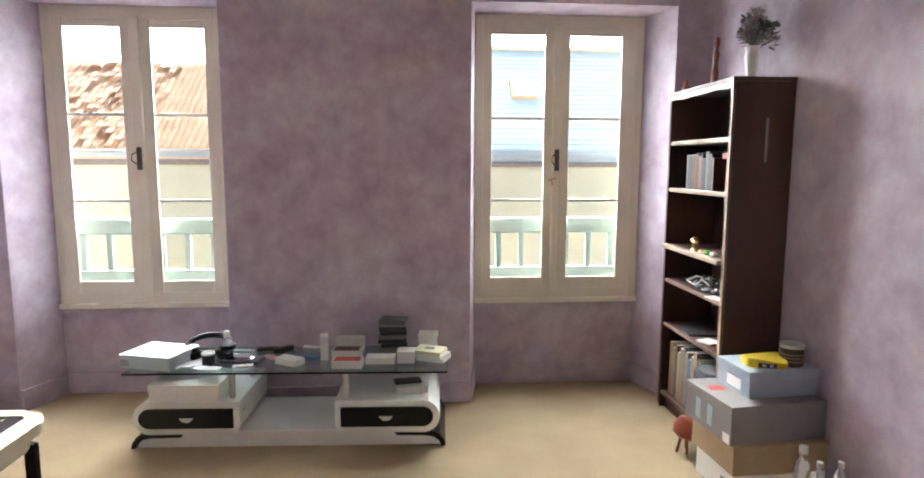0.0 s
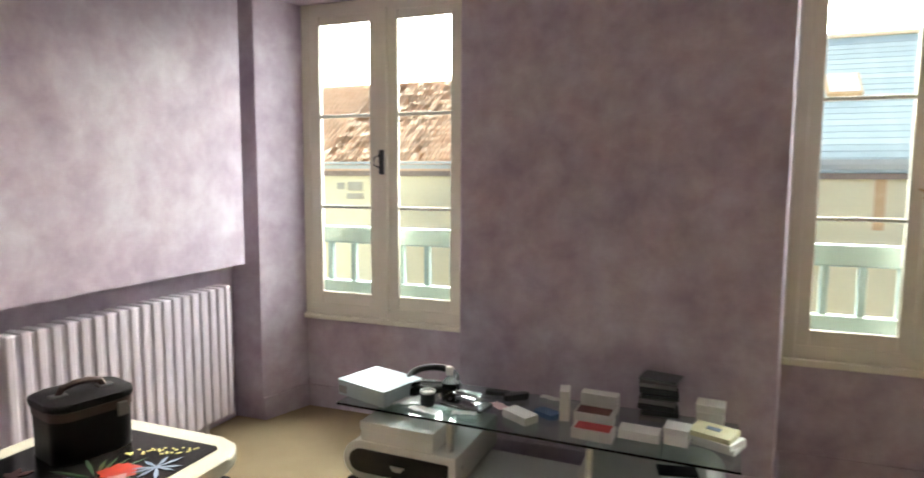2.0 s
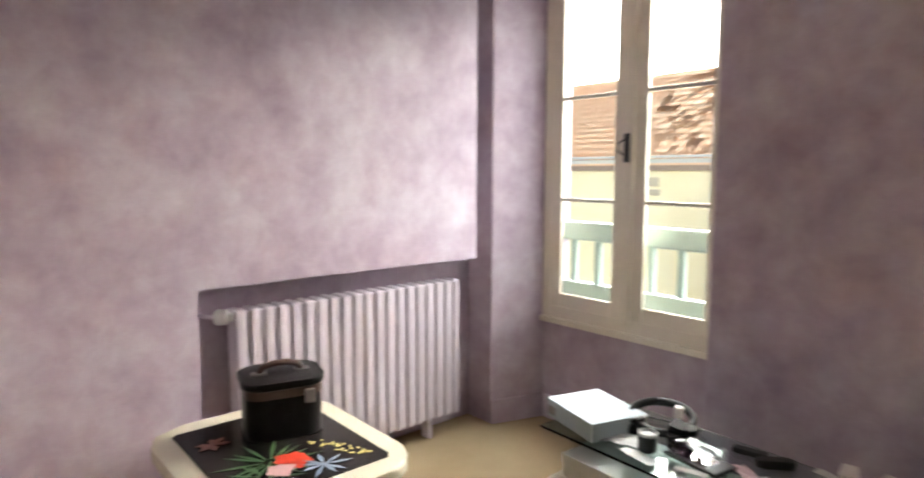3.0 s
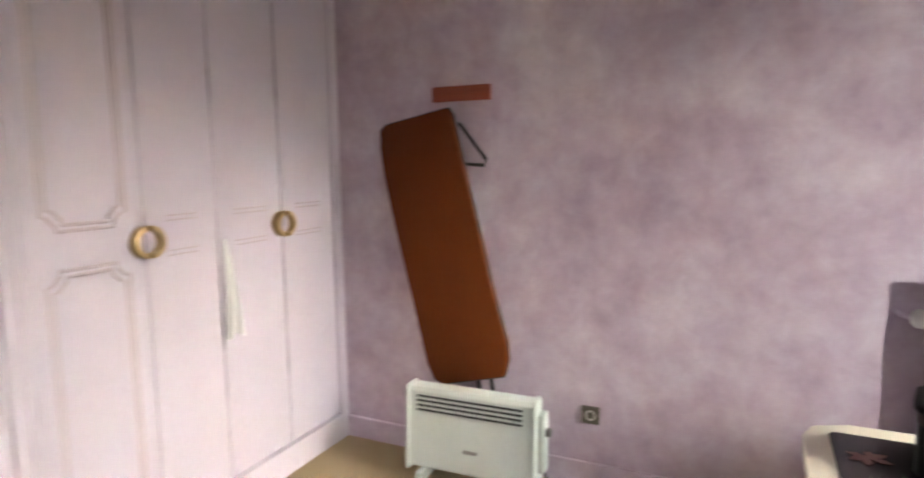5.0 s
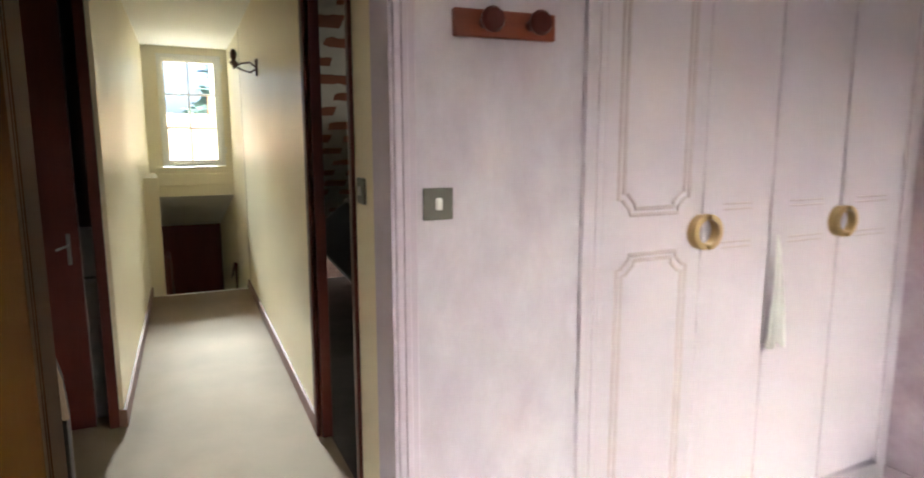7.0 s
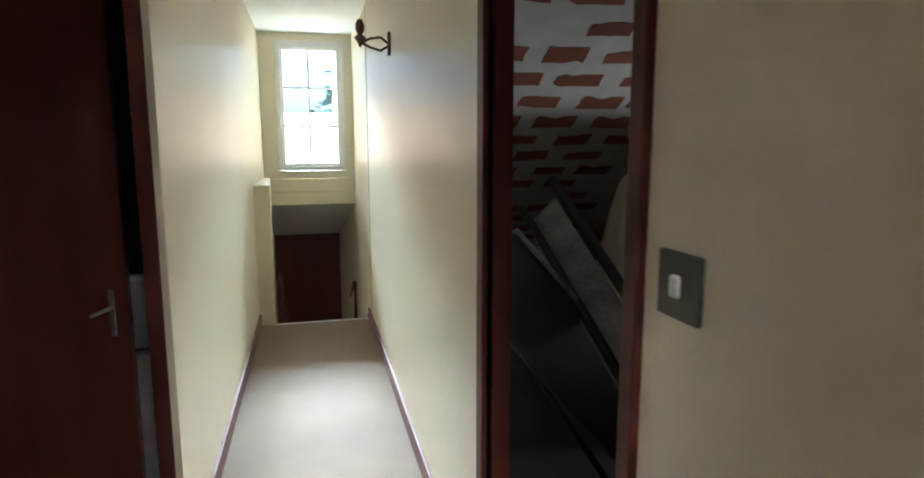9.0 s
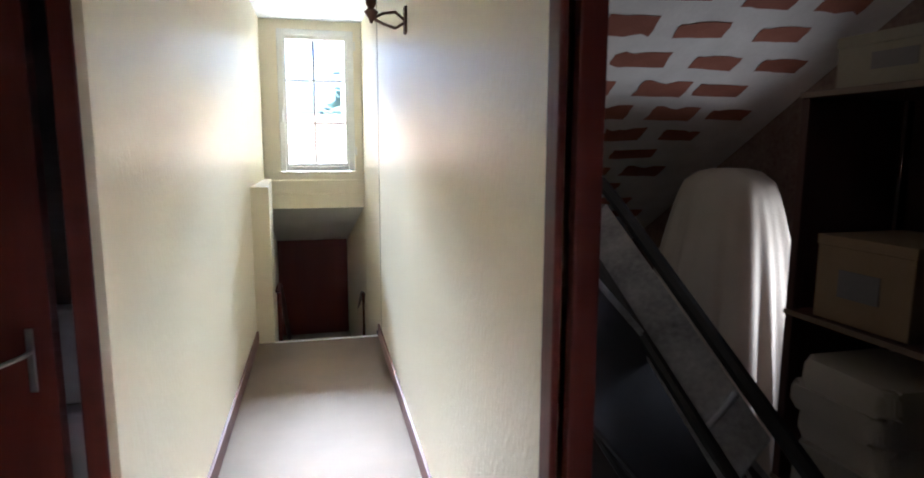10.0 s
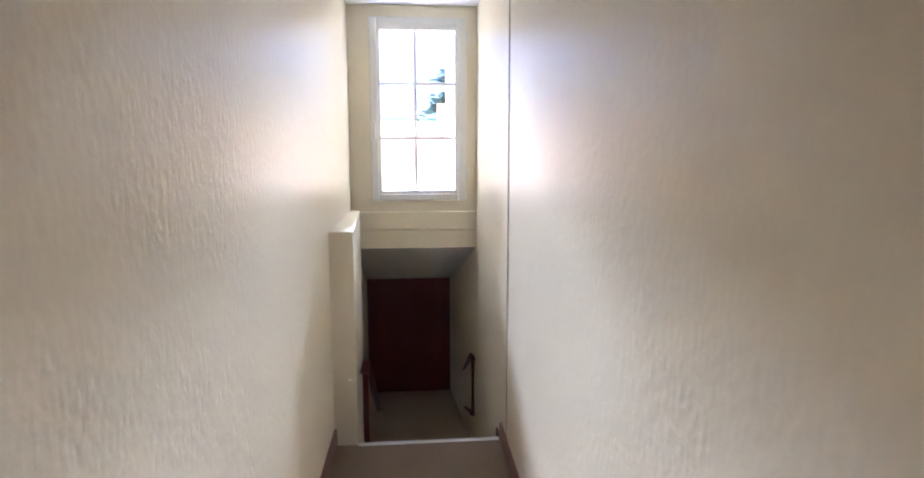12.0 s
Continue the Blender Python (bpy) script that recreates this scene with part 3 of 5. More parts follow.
part("vent", box(-0.48, -0.02, 7.08, -0.15, 0.03, 7.30, 0.01), M_STONE, house2, "blocked stone vent")
part("stone", box(-0.50, -0.02, 6.92, -0.12, 0.03, 7.02, 0.01), M_STONE, house2)
chim = part("chimney", box(0.22, 1.92, 8.6, 0.72, 2.42, 10.45, 0.02), M_FACADE, house2, "rendered chimney stack")
part("cap", box(0.17, 1.87, 10.45, 0.77, 2.47, 10.53, 0.02), M_STONE, chim)
part("pot", lathe([(0.13, 0), (0.11, 0.28), (0.13, 0.3)], 12, m=pose(0.47, 2.17, 10.53)), M_TERRACOTTA, chim)
a2 = math.atan2(rise2, 2.72)
sl = part("skylight", box(-0.27, -0.30, 0, 0.27, 0.30, 0.08, 0.02), M_RUST, house2, "roof light in a reddish frame")
sl.matrix_local = Matrix.Translation((-2.43, 1.37, 7.62 + 1.49 * rise2 / 2.72)) @ Matrix.Rotation(a2, 4, "X")
part("pane", box(-0.22, -0.25, 0.078, 0.22, 0.25, 0.09), M_PAPER, sl)

# cedar, terracotta house and roof beyond the stair window
def cedar(x, y, z, h, spread, seed):
    rng = random.Random(seed)
    tree = thing("cedar_tree", pose(x, y, z), "dark green cedar with flat spreading branches", "tree")
    part("trunk", lathe([(0.5, 0), (0.42, h * 0.3), (0.28, h * 0.7), (0.05, h)], 10), M_BARK, tree)
    limbs, crown = bmesh.new(), bmesh.new()
    for lvl in range(11):
        zz = h * (0.30 + 0.068 * lvl)
        reach = spread * (1.0 - 0.075 * lvl) * rng.uniform(0.65, 1.1)
        for k in range(6):
            a = rng.uniform(0, 6.28)
            tip = Vector((math.cos(a) * reach, math.sin(a) * reach, zz + rng.uniform(-0.3, 0.5)))
            tube([(0, 0, zz - 0.4), tip * 0.5 + Vector((0, 0, zz * 0.5 - 0.1)), tip], 0.07, 5, limbs)
            for j in range(34):
                f = rng.uniform(0.25, 1.05)
                c = Vector((0, 0, zz)).lerp(tip, f) + Vector((rng.gauss(0, 0.5), rng.gauss(0, 0.5), rng.gauss(0.05, 0.2)))
                q = Euler((rng.gauss(0, 0.25), rng.gauss(0, 0.25), rng.uniform(0, 6.28))).to_matrix()
                s = rng.uniform(0.3, 0.75)
                vs = [crown.verts.new(c + q @ Vector(p) * s) for p in ((-1, -0.3, 0), (-0.2, -0.55, 0.06), (1, 0.0, -0.04), (0.1, 0.5, 0.06), (-0.7, 0.4, 0))]
                crown.faces.new(vs)
    part("limbs", limbs, M_BARK, tree)
    part("crown", crown, M_PINE, tree)


cedar(-4.6, -52, -6, 13.4, 5.2, 3)
cedar(-2.6, -62, -6, 10.6, 4.0, 5)
cedar(3.4, -70, -6, 10.4, 3.4, 8)
far = thing("house", pose(-2.6, -34, -6.0), "distant pink house with a tiled roof and brick chimney", "house")
part("wall", box(-6, -5, 0, 7, 0, 8.1), M_FACADE, far)
part("roof", profile_x([(0.3, 8.05), (-2.5, 9.15), (-5.3, 8.05)], -6.2, 7.2), M_TERRACOTTA, far)
part("chimney", box(-0.75, -2.6, 8.6, 0.55, -1.9, 10.1, 0.02), M_BRICK, far)
near = thing("house", pose(-0.3, -13.5, -6.0), "low neighbouring house with a pale orange tiled roof", "house")
part("wall", box(-5, -6, 0, 6, 0, 6.2), M_FACADE, near)
part("roof", profile_x([(0.4, 6.1), (-3.0, 7.90), (-6.4, 6.1)], -5.3, 6.3), M_PALEROOF, near)

# ---- bedroom: wardrobe ----
wd = thing("wardrobe", pose(-1.72, 0.15, 0), "built-in pale lilac wardrobe with four panelled doors, closed", "wardrobe")
part("body", box(-0.71, -0.60, 0, 0.72, -0.02, H - 0.01), M_WARDROBE, wd)
part("side_casing", box(0.665, -0.02, 0, 0.725, 0.012, H - 0.01, 0.004), M_WARDROBE, wd)
part("bead", box(0.680, 0.0115, 0, 0.692, 0.020, H - 0.01, 0.003), M_WARDROBE, wd)
part("side_casing", box(-0.71, -0.02, 0, -0.655, 0.012, H - 0.01, 0.004), M_WARDROBE, wd)
part("plinth", box(-0.71, -0.02, 0, 0.665, 0.014, 0.118, 0.004), M_WARDROBE, wd)


def moulding(x0, z0, x1, z1, c, y, w=0.012):
    """A raised frame with cut-in corners."""
    bm = None
    for inset in (0.0, 0.017):
        a, b, p, q, k = x0 + inset, z0 + inset, x1 - inset, z1 - inset, c
        pts = [(a + k, b), (p - k, b), (p - k, b + k * 0.35), (p - k * 0.35, b + k), (p, b + k), (p, q - k), (p - k * 0.35, q - k), (p - k, q - k * 0.35), (p - k, q), (a + k, q), (a + k, q - k * 0.35), (a + k * 0.35, q - k), (a, q - k), (a, b + k), (a + k * 0.35, b + k), (a + k, b + k * 0.35)]
        bm = tube([(x, y, z) for x, z in pts], w / 2, 6, bm, closed=True)
    return bm


edges = (0.662, 0.300, 0.010, -0.320, -0.652)
for k in range(4):
    x1, x0 = edges[k] - 0.0035, edges[k + 1] + 0.0035
    door = part("door", box(x0, -0.018, 0.131, x1, 0.004 if k in (0, 3) else 0.002, H - 0.06, 0.003), M_WARDROBE, wd)
    m0, m1 = x0 + 0.055, x1 - 0.05
    face = 0.004 if k in (0, 3) else 0.002
    if k == 0:
        part("upper_panel", moulding(m0, 1.115, m1, 2.38, 0.04, face), M_PINKGREY, door, smooth=True)
        part("lower_panel", moulding(m0, 0.235, m1, 1.005, 0.04, face), M_PINKGREY, door, smooth=True)
    else:
        for name, z in (("upper_panel", 1.115), ("lower_panel", 1.0)):
            bars = tube([(m0 + 0.03, face, z), (m1 - 0.03, face, z)], 0.003, 6)
            tube([(m0 + 0.03, face, z + 0.016), (m1 - 0.03, face, z + 0.016)], 0.003, 6, bars)
            part(name, bars, M_PINKGREY, door)
    side = 1 if k in (0, 2) else -1
    hx = x0 if side > 0 else x1
    half = [(hx + side * (0.003 + 0.050 * math.sin(math.pi * j / 12)), 1.055 + 0.052 * math.cos(math.pi * j / 12)) for j in range(13)]
    half += [(hx + side * (0.003 + 0.035 * math.sin(math.pi * j / 12)), 1.055 + 0.037 * math.cos(math.pi * j / 12)) for j in range(12, -1, -1)]
    ring = profile_y(half, 0.001, 0.034, 0.003)
    part("handle", ring, M_BRASS, door, "brass half-ring pull", True)

M_WHITECLOTH = mat("bleached_cotton", (0.80, 0.80, 0.78), (0.86, 0.86, 0.84), 0.9, 8, 160, 0.1)
cloth = bmesh.new()
rows = []
for i in range(16):
    f = i / 15
    e0, e1 = 0.004 + 0.016 * f ** 1.5, -0.006 - 0.060 * f ** 0.7
    rows.append([cloth.verts.new((-1.718 + e0 + (e1 - e0) * j / 9, 0.176 + 0.006 * math.sin(j * 1.25 + i * 0.25) * (0.3 + f), 1.03 - 0.36 * f - 0.010 * math.sin(j * 0.9) * f)) for j in range(10)])
for a, c in zip(rows, rows[1:]):
    for j in range(9):
        cloth.faces.new((a[j], a[j + 1], c[j + 1], c[j]))
bmesh.ops.solidify(cloth, geom=cloth.faces[:], thickness=0.004)
tagged(part("cloth", cloth, M_WHITECLOTH), "white cloth end caught between the wardrobe doors", "cloth")


# ---- bedroom: wall fittings ----
def coat_rack(m, length, knobs, label):
    r = thing("coat_rack", m, label, "coat rack")
    part("board", box(-length / 2, 0, -0.031, length / 2, 0.018, 0.031, 0.004), M_REDWOOD, r)
    for x in knobs:
        part("peg", lathe([(0.012, 0.014), (0.012, 0.05), (0.026, 0.056), (0.029, 0.068), (0.022, 0.08), (0.004, 0.084)], 16, m=Matrix.Translation((x, 0, 0)) @ Matrix.Rotation(radians(-90), 4, "X")), M_MAHOGANY, r, smooth=True)
    return r


coat_rack(pose(-0.762, 0.145, 1.580, 0, 1.0, 0), 0.268, (-0.062, 0.062), "reddish wooden coat rack with two round pegs")
coat_rack(pose(-2.43, 0.780, 1.568, -0.6, 0, -90), 0.262, (), "plain reddish wooden rail fixed to the wall")
M_ORANGEPOT = mat("orange_print", (0.40, 0.17, 0.015), (0.55, 0.27, 0.03), 0.5, 12, 60, 0.0)
pic = thing("picture", pose(-0.776, 0.145, 1.655), "small unframed picture of an orange plant pot", "picture")
part("card", box(-0.035, 0, 0.0, 0.038, 0.004, 0.15), M_PAPER, pic)
part("pot", prism([(-0.02, 0.0), (0.02, 0.0), (0.025, 0.07), (-0.025, 0.07)], 0, 0.002), M_ORANGEPOT, pic, "orange printed pot").matrix_local = Matrix.Translation((0.002, 0.0065, 0.012)) @ Matrix.Rotation(radians(90), 4, "X")
part("leaf", prism([(-0.02, 0.07), (0.02, 0.07), (0.028, 0.13), (0.0, 0.115), (-0.026, 0.128)], 0, 0.002), M_LEAF, pic).matrix_local = Matrix.Translation((0.002, 0.0065, 0.012)) @ Matrix.Rotation(radians(90), 4, "X")


def switch(m, label, size=0.075, socket=False):
    s = thing("wall_socket" if socket else "light_switch", m, label, "socket" if socket else "switch")
    part("plate", box(-size / 2, 0, -size / 2, size / 2, 0.009, size / 2, 0.003), M_PLATE, s)
    if socket:
        part("insert", lathe([(0.019, 0.006), (0.021, 0.010), (0.015, 0.010), (0.014, 0.004)], 18, m=Matrix.Rotation(radians(-90), 4, "X")), M_CHROME, s, smooth=True)
    else:
        part("rocker", box(-0.008, 0.006, -0.014, 0.008, 0.016, 0.014, 0.004), M_PAPER, s, "pale rocker")
    return s


switch(pose(-0.590, 0.145, 1.168), "square bronze light switch with a pale rocker")
switch(pose(-0.575, -0.425, 1.163, 0, 0, -90), "square bronze light switch in the hall", 0.082)
switch(pose(-2.43, 1.325, 0.297, 0, 0, -90), "small bronze wall socket", 0.072, True)

# ironing board leaning on the wall
ib = thing("ironing_board", pose(-2.43, 0.70, 0.0), "folded ironing board with a rust-brown padded cover, leaning on the wall", "ironing board")
outline = [(-0.272, 1.36), (-0.276, 1.425), (-0.255, 1.447), (0.020, 1.502), (0.048, 1.506), (0.068, 1.48), (0.155, 1.12), (0.232, 0.80), (0.298, 0.56), (0.305, 0.50), (0.292, 0.445), (0.285, 0.425), (0.0, 0.352), (-0.035, 0.368), (-0.062, 0.43), (-0.127, 0.70), (-0.203, 1.00), (-0.256, 1.24)]
part("padding", profile_x(outline, 0.035, 0.075, 0.010), M_IRONBROWN, ib, smooth=True)
part("piping", tube([(0.058, y, z) for y, z in outline], 0.006, 6, closed=True), M_BLACKPLASTIC, ib, "dark cover piping")
legs = tube([(0.022, 0.075, 1.45), (0.022, 0.195, 1.30), (0.022, 0.185, 1.278), (0.022, 0.09, 1.285), (0.022, 0.06, 1.36)], 0.008)
part("leg", legs, M_BLACKPLASTIC, ib)
part("leg", tube([(0.022, 0.0, 1.30), (0.022, 0.16, 0.32), (0.05, 0.18, 0.008), (0.05, 0.24, 0.008), (0.022, 0.22, 0.32), (0.022, 0.07, 1.30)], 0.009), M_BLACKPLASTIC, ib)

# electric convector heater
M_HEATER = mat("heater_enamel", (0.48, 0.52, 0.48), (0.55, 0.59, 0.55), 0.4, 5, 60, 0.03)
ht = thing("convector_heater", pose(-2.27, 0.885, 0.0, 0, 0, 2), "white electric convector heater on short feet, below the ironing board", "heater")
prof = [(-0.045, 0.05), (-0.045, 0.365), (-0.03, 0.385), (0.032, 0.384), (0.044, 0.368), (0.06, 0.06), (0.055, 0.05)]
b = profile_y(prof, -0.262, 0.262, 0.004)
part("casing", b, M_HEATER, ht)
part("end_cap", profile_y([(x * 1.12, 0.035 + (z - 0.05) * 1.06) for x, z in prof], -0.276, -0.258, 0.004), M_HEATER, ht)
part("end_cap", profile_y([(x * 1.12, 0.035 + (z - 0.05) * 1.06) for x, z in prof], 0.258, 0.276, 0.004), M_HEATER, ht)
for k in range(4):
    part("slot", box(0.030, -0.225, 0.346 - 0.019 * k, 0.0475 + 0.0010 * k, 0.225, 0.355 - 0.019 * k), M_BLACKPLASTIC, ht, "dark outlet slot")
for y in (-0.2, 0.2):
    part("foot", box(-0.09, y - 0.015, 0.0, 0.10, y + 0.015, 0.045, 0.005), M_HEATER, ht)
part("control_box", box(-0.04, 0.278, 0.10, 0.03, 0.305, 0.335, 0.008), M_HEATER, ht)
part("knob", lathe([(0.018, 0), (0.018, 0.018), (0.012, 0.02)], 14, m=Matrix.Translation((-0.005, 0.305, 0.26)) @ Matrix.Rotation(radians(-90), 4, "X")), M_GREYBOX, ht)
part("badge", box(0.051, -0.02, 0.14, 0.0575, 0.04, 0.155), M_GREYBOX, ht, "small grey maker's badge")
part("cable", tube([(0.0, 0.29, 0.12), (0.02, 0.33, 0.05), (0.06, 0.30, 0.012), (0.10, 0.16, 0.008), (0.13, 0.06, 0.008), (0.10, -0.02, 0.008)], 0.005), M_BLACKPLASTIC, ht, "black power cable")

# radiator in the recess
rad = thing("radiator", pose(-2.49, 2.98, 0.0), "lilac-white steel column radiator with vertical fins, in the wall recess", "radiator")
fins = 20
for k in range(fins):
    y = -0.552 + 1.104 * k / (fins - 1)
    part("fin", box(-0.045, y - 0.019, 0.105, 0.055, y + 0.019, 0.80, 0.009), M_RADIATOR, rad)
part("back_plate", box(-0.04, -0.55, 0.11, 0.0455, 0.55, 0.792, 0.003), M_RADIATOR, rad)
part("manifold", box(-0.035, -0.55, 0.13, 0.03, 0.55, 0.17, 0.006), M_RADIATOR, rad)
part("manifold", box(-0.03, -0.55, 0.73, 0.03, 0.55, 0.77, 0.006), M_RADIATOR, rad)
v = part("valve", lathe([(0.016, 0), (0.018, 0.02), (0.030, 0.025), (0.032, 0.06), (0.024, 0.072)], 16, m=Matrix.Translation((0.02, -0.565, 0.772)) @ Matrix.Rotation(radians(90), 4, "X") @ Matrix.Rotation(radians(-35), 4, "Y")), M_WHITEPLASTIC, rad, "white thermostatic valve", True)
part("pipe", tube([(0.02, -0.60, 0.772), (-0.06, -0.655, 0.772), (-0.10, -0.66, 0.772)], 0.008), M_RADIATOR, rad)
part("bleed_screw", lathe([(0.010, 0), (0.010, 0.025)], 10, m=Matrix.Translation((0.0, 0.565, 0.155)) @ Matrix.Rotation(radians(-90), 4, "X")), M_CHROME, rad)
for y in (-0.4, 0.4):
    part("foot", box(-0.03, y - 0.012, 0, 0.03, y + 0.012, 0.11, 0.003), M_RADIATOR, rad)
    part("bracket", box(-0.10, y - 0.01, 0.70, -0.03, y + 0.01, 0.72), M_RADIATOR, rad)

# ---- bedroom: coffee table with the flower top ----
ct = thing("coffee_table", pose(-1.965, 2.355, 0.0, 0, 0, 0), "low white-framed coffee table with a black top painted with flowers", "table")
top = [(x, y) for x, y in rounded(-0.37, -0.31, 0.37, 0.31, 0.13, 8)]
top = [(x * (1 + 0.05 * math.cos(math.pi * y / 0.8)), y * (1 + 0.05 * math.cos(math.pi * x / 0.8))) for x, y in top]
M_IVORY = mat("ivory_lacquer", (0.62, 0.58, 0.45), (0.69, 0.65, 0.52), 0.25, 3, 40, 0.02)
part("rim", prism(top, 0.395, 0.44, 0.010), M_IVORY, ct)
part("inlay", prism([(-0.30, -0.23), (-0.28, -0.245), (0.28, -0.245), (0.30, -0.23), (0.30, 0.23), (0.28, 0.245), (-0.28, 0.245), (-0.30, 0.23)], 0.430, 0.4435), M_BLACK, ct, "black glass inlay")
part("apron", prism([(x * 0.88, y * 0.88) for x, y in top], 0.33, 0.396, 0.004), M_IVORY, ct)
for x in (-0.31, 0.31):
    for y in (-0.24, 0.24):
        part("leg", prism([(x - 0.02, y - 0.02), (x + 0.02, y - 0.02), (x + 0.02, y + 0.02), (x - 0.02, y + 0.02)], 0, 0.335, 0.006), M_BLACK, ct)
rng = random.Random(4)


def petals(name, x, y, n, r0, r1, w, material, curl=0.0, z=0.4445):
    b = bmesh.new()
    for k in range(n):
        a = 6.283 * k / n + rng.uniform(-0.2, 0.2) + curl
        d, s = Vector((math.cos(a), math.sin(a), 0)), Vector((-math.sin(a), math.cos(a), 0))
        c = Vector((x, y, z + 0.0002 * (k % 3)))
        rr = r1 * rng.uniform(0.75, 1.1)
        b.faces.new([b.verts.new(p) for p in (c + d * r0 - s * w * 0.3, c + d * rr * 0.6 - s * w, c + d * rr, c + d * rr * 0.6 + s * w, c + d * r0 + s * w * 0.3)])
    part(name, b, material, ct)


M_POPPY = mat("poppy_print", (0.36, 0.022, 0.012), (0.52, 0.05, 0.025), 0.4, 20, 80, 0.0)
M_PINK = mat("pink_print", (0.42, 0.24, 0.25), (0.54, 0.34, 0.34), 0.4, 20, 80, 0.0)
M_LILY = mat("pale_blue_print", (0.09, 0.13, 0.20), (0.22, 0.27, 0.36), 0.4, 20, 80, 0.0)
M_SPRIG = mat("yellow_print", (0.44, 0.37, 0.07), (0.58, 0.50, 0.16), 0.4, 20, 80, 0.0)
M_FERN = mat("green_fern_print", (0.016, 0.05, 0.016), (0.035, 0.09, 0.03), 0.4, 20, 80, 0.0)
petals("fern_print", 0.10, -0.07, 16, 0.02, 0.17, 0.007, M_FERN)
petals("fern_print", 0.18, -0.12, 14, 0.02, 0.13, 0.006, M_FERN)
petals("red_flower_print", 0.13, -0.01, 7, 0.0, 0.07, 0.028, M_POPPY, z=0.4455)
petals("red_flower_print", -0.14, -0.16, 6, 0.0, 0.055, 0.014, M_DARKRED, z=0.4455)
petals("pink_flower_print", 0.17, -0.07, 11, 0.0, 0.052, 0.018, M_PINK, z=0.446)
petals("blue_flower_print", 0.22, 0.05, 9, 0.0, 0.085, 0.008, M_LILY, z=0.4455)
b = bmesh.new()
for k in range(34):
    x, y = 0.05 + 0.0055 * k + rng.uniform(-0.012, 0.012), 0.10 + 0.10 * k / 34 + rng.uniform(-0.025, 0.025)
    lathe([(0.0055, 0.444), (0.0055, 0.4448)], 7, b, Matrix.Translation((x, y, 0)))
part("sprig_print", b, M_SPRIG, ct)

case = thing("vanity_case", pose(-2.095, 2.43, 0.4437, 0, 0, 75) @ Matrix.Diagonal((1.1, 1.1, 1.0, 1)), "black leather vanity case with a brown strap and top handle, closed", "case")
part("body", prism(rounded(-0.115, -0.10, 0.115, 0.10, 0.05), 0, 0.175, 0.004), M_LEATHER, case, smooth=True)
part("strap", prism(rounded(-0.118, -0.103, 0.118, 0.103, 0.05), 0.143, 0.172, 0.002), M_BROWNLEATHER, case, "brown leather band")
part("lid", prism(rounded(-0.125, -0.108, 0.125, 0.108, 0.055), 0.176, 0.200, 0.008), M_LEATHER, case, smooth=True)
hd = part("handle", tube([(-0.065, 0, 0.198), (-0.055, 0, 0.222), (-0.02, 0, 0.232), (0.02, 0, 0.232), (0.055, 0, 0.222), (0.065, 0, 0.198)], 0.011), M_BROWNLEATHER, case, smooth=True)
for x in (-0.066, 0.066):
    part("handle_mount", box(x - 0.024, -0.018, 0.198, x + 0.024, 0.018, 0.206, 0.004), M_DULLSTEEL, case)
part("clasp", box(0.055, -0.1125, 0.118, 0.085, -0.100, 0.165, 0.003), M_DULLSTEEL, case, "steel clasp")
part("clasp", box(0.112, 0.035, 0.118, 0.1245, 0.065, 0.165, 0.003), M_DULLSTEEL, case, "steel clasp")

# ---- bedroom: television stand ----
tv = thing("tv_stand", pose(-0.775, 3.43, 0.0, 0, 0, -2.5), "low white lacquered television stand, glass top, two black drawers", "tv stand")
F = -0.235                                   # front face
flank = [(0.765, 0.0), (0.752, 0.028), (0.728, 0.046), (0.69, 0.054), (0.535, 0.054), (0.515, 0.0835)]
part("base", profile_y(flank + [(-x, z) for x, z in flank[::-1]], F + 0.012, 0.235, 0.003), M_WHITE, tv)
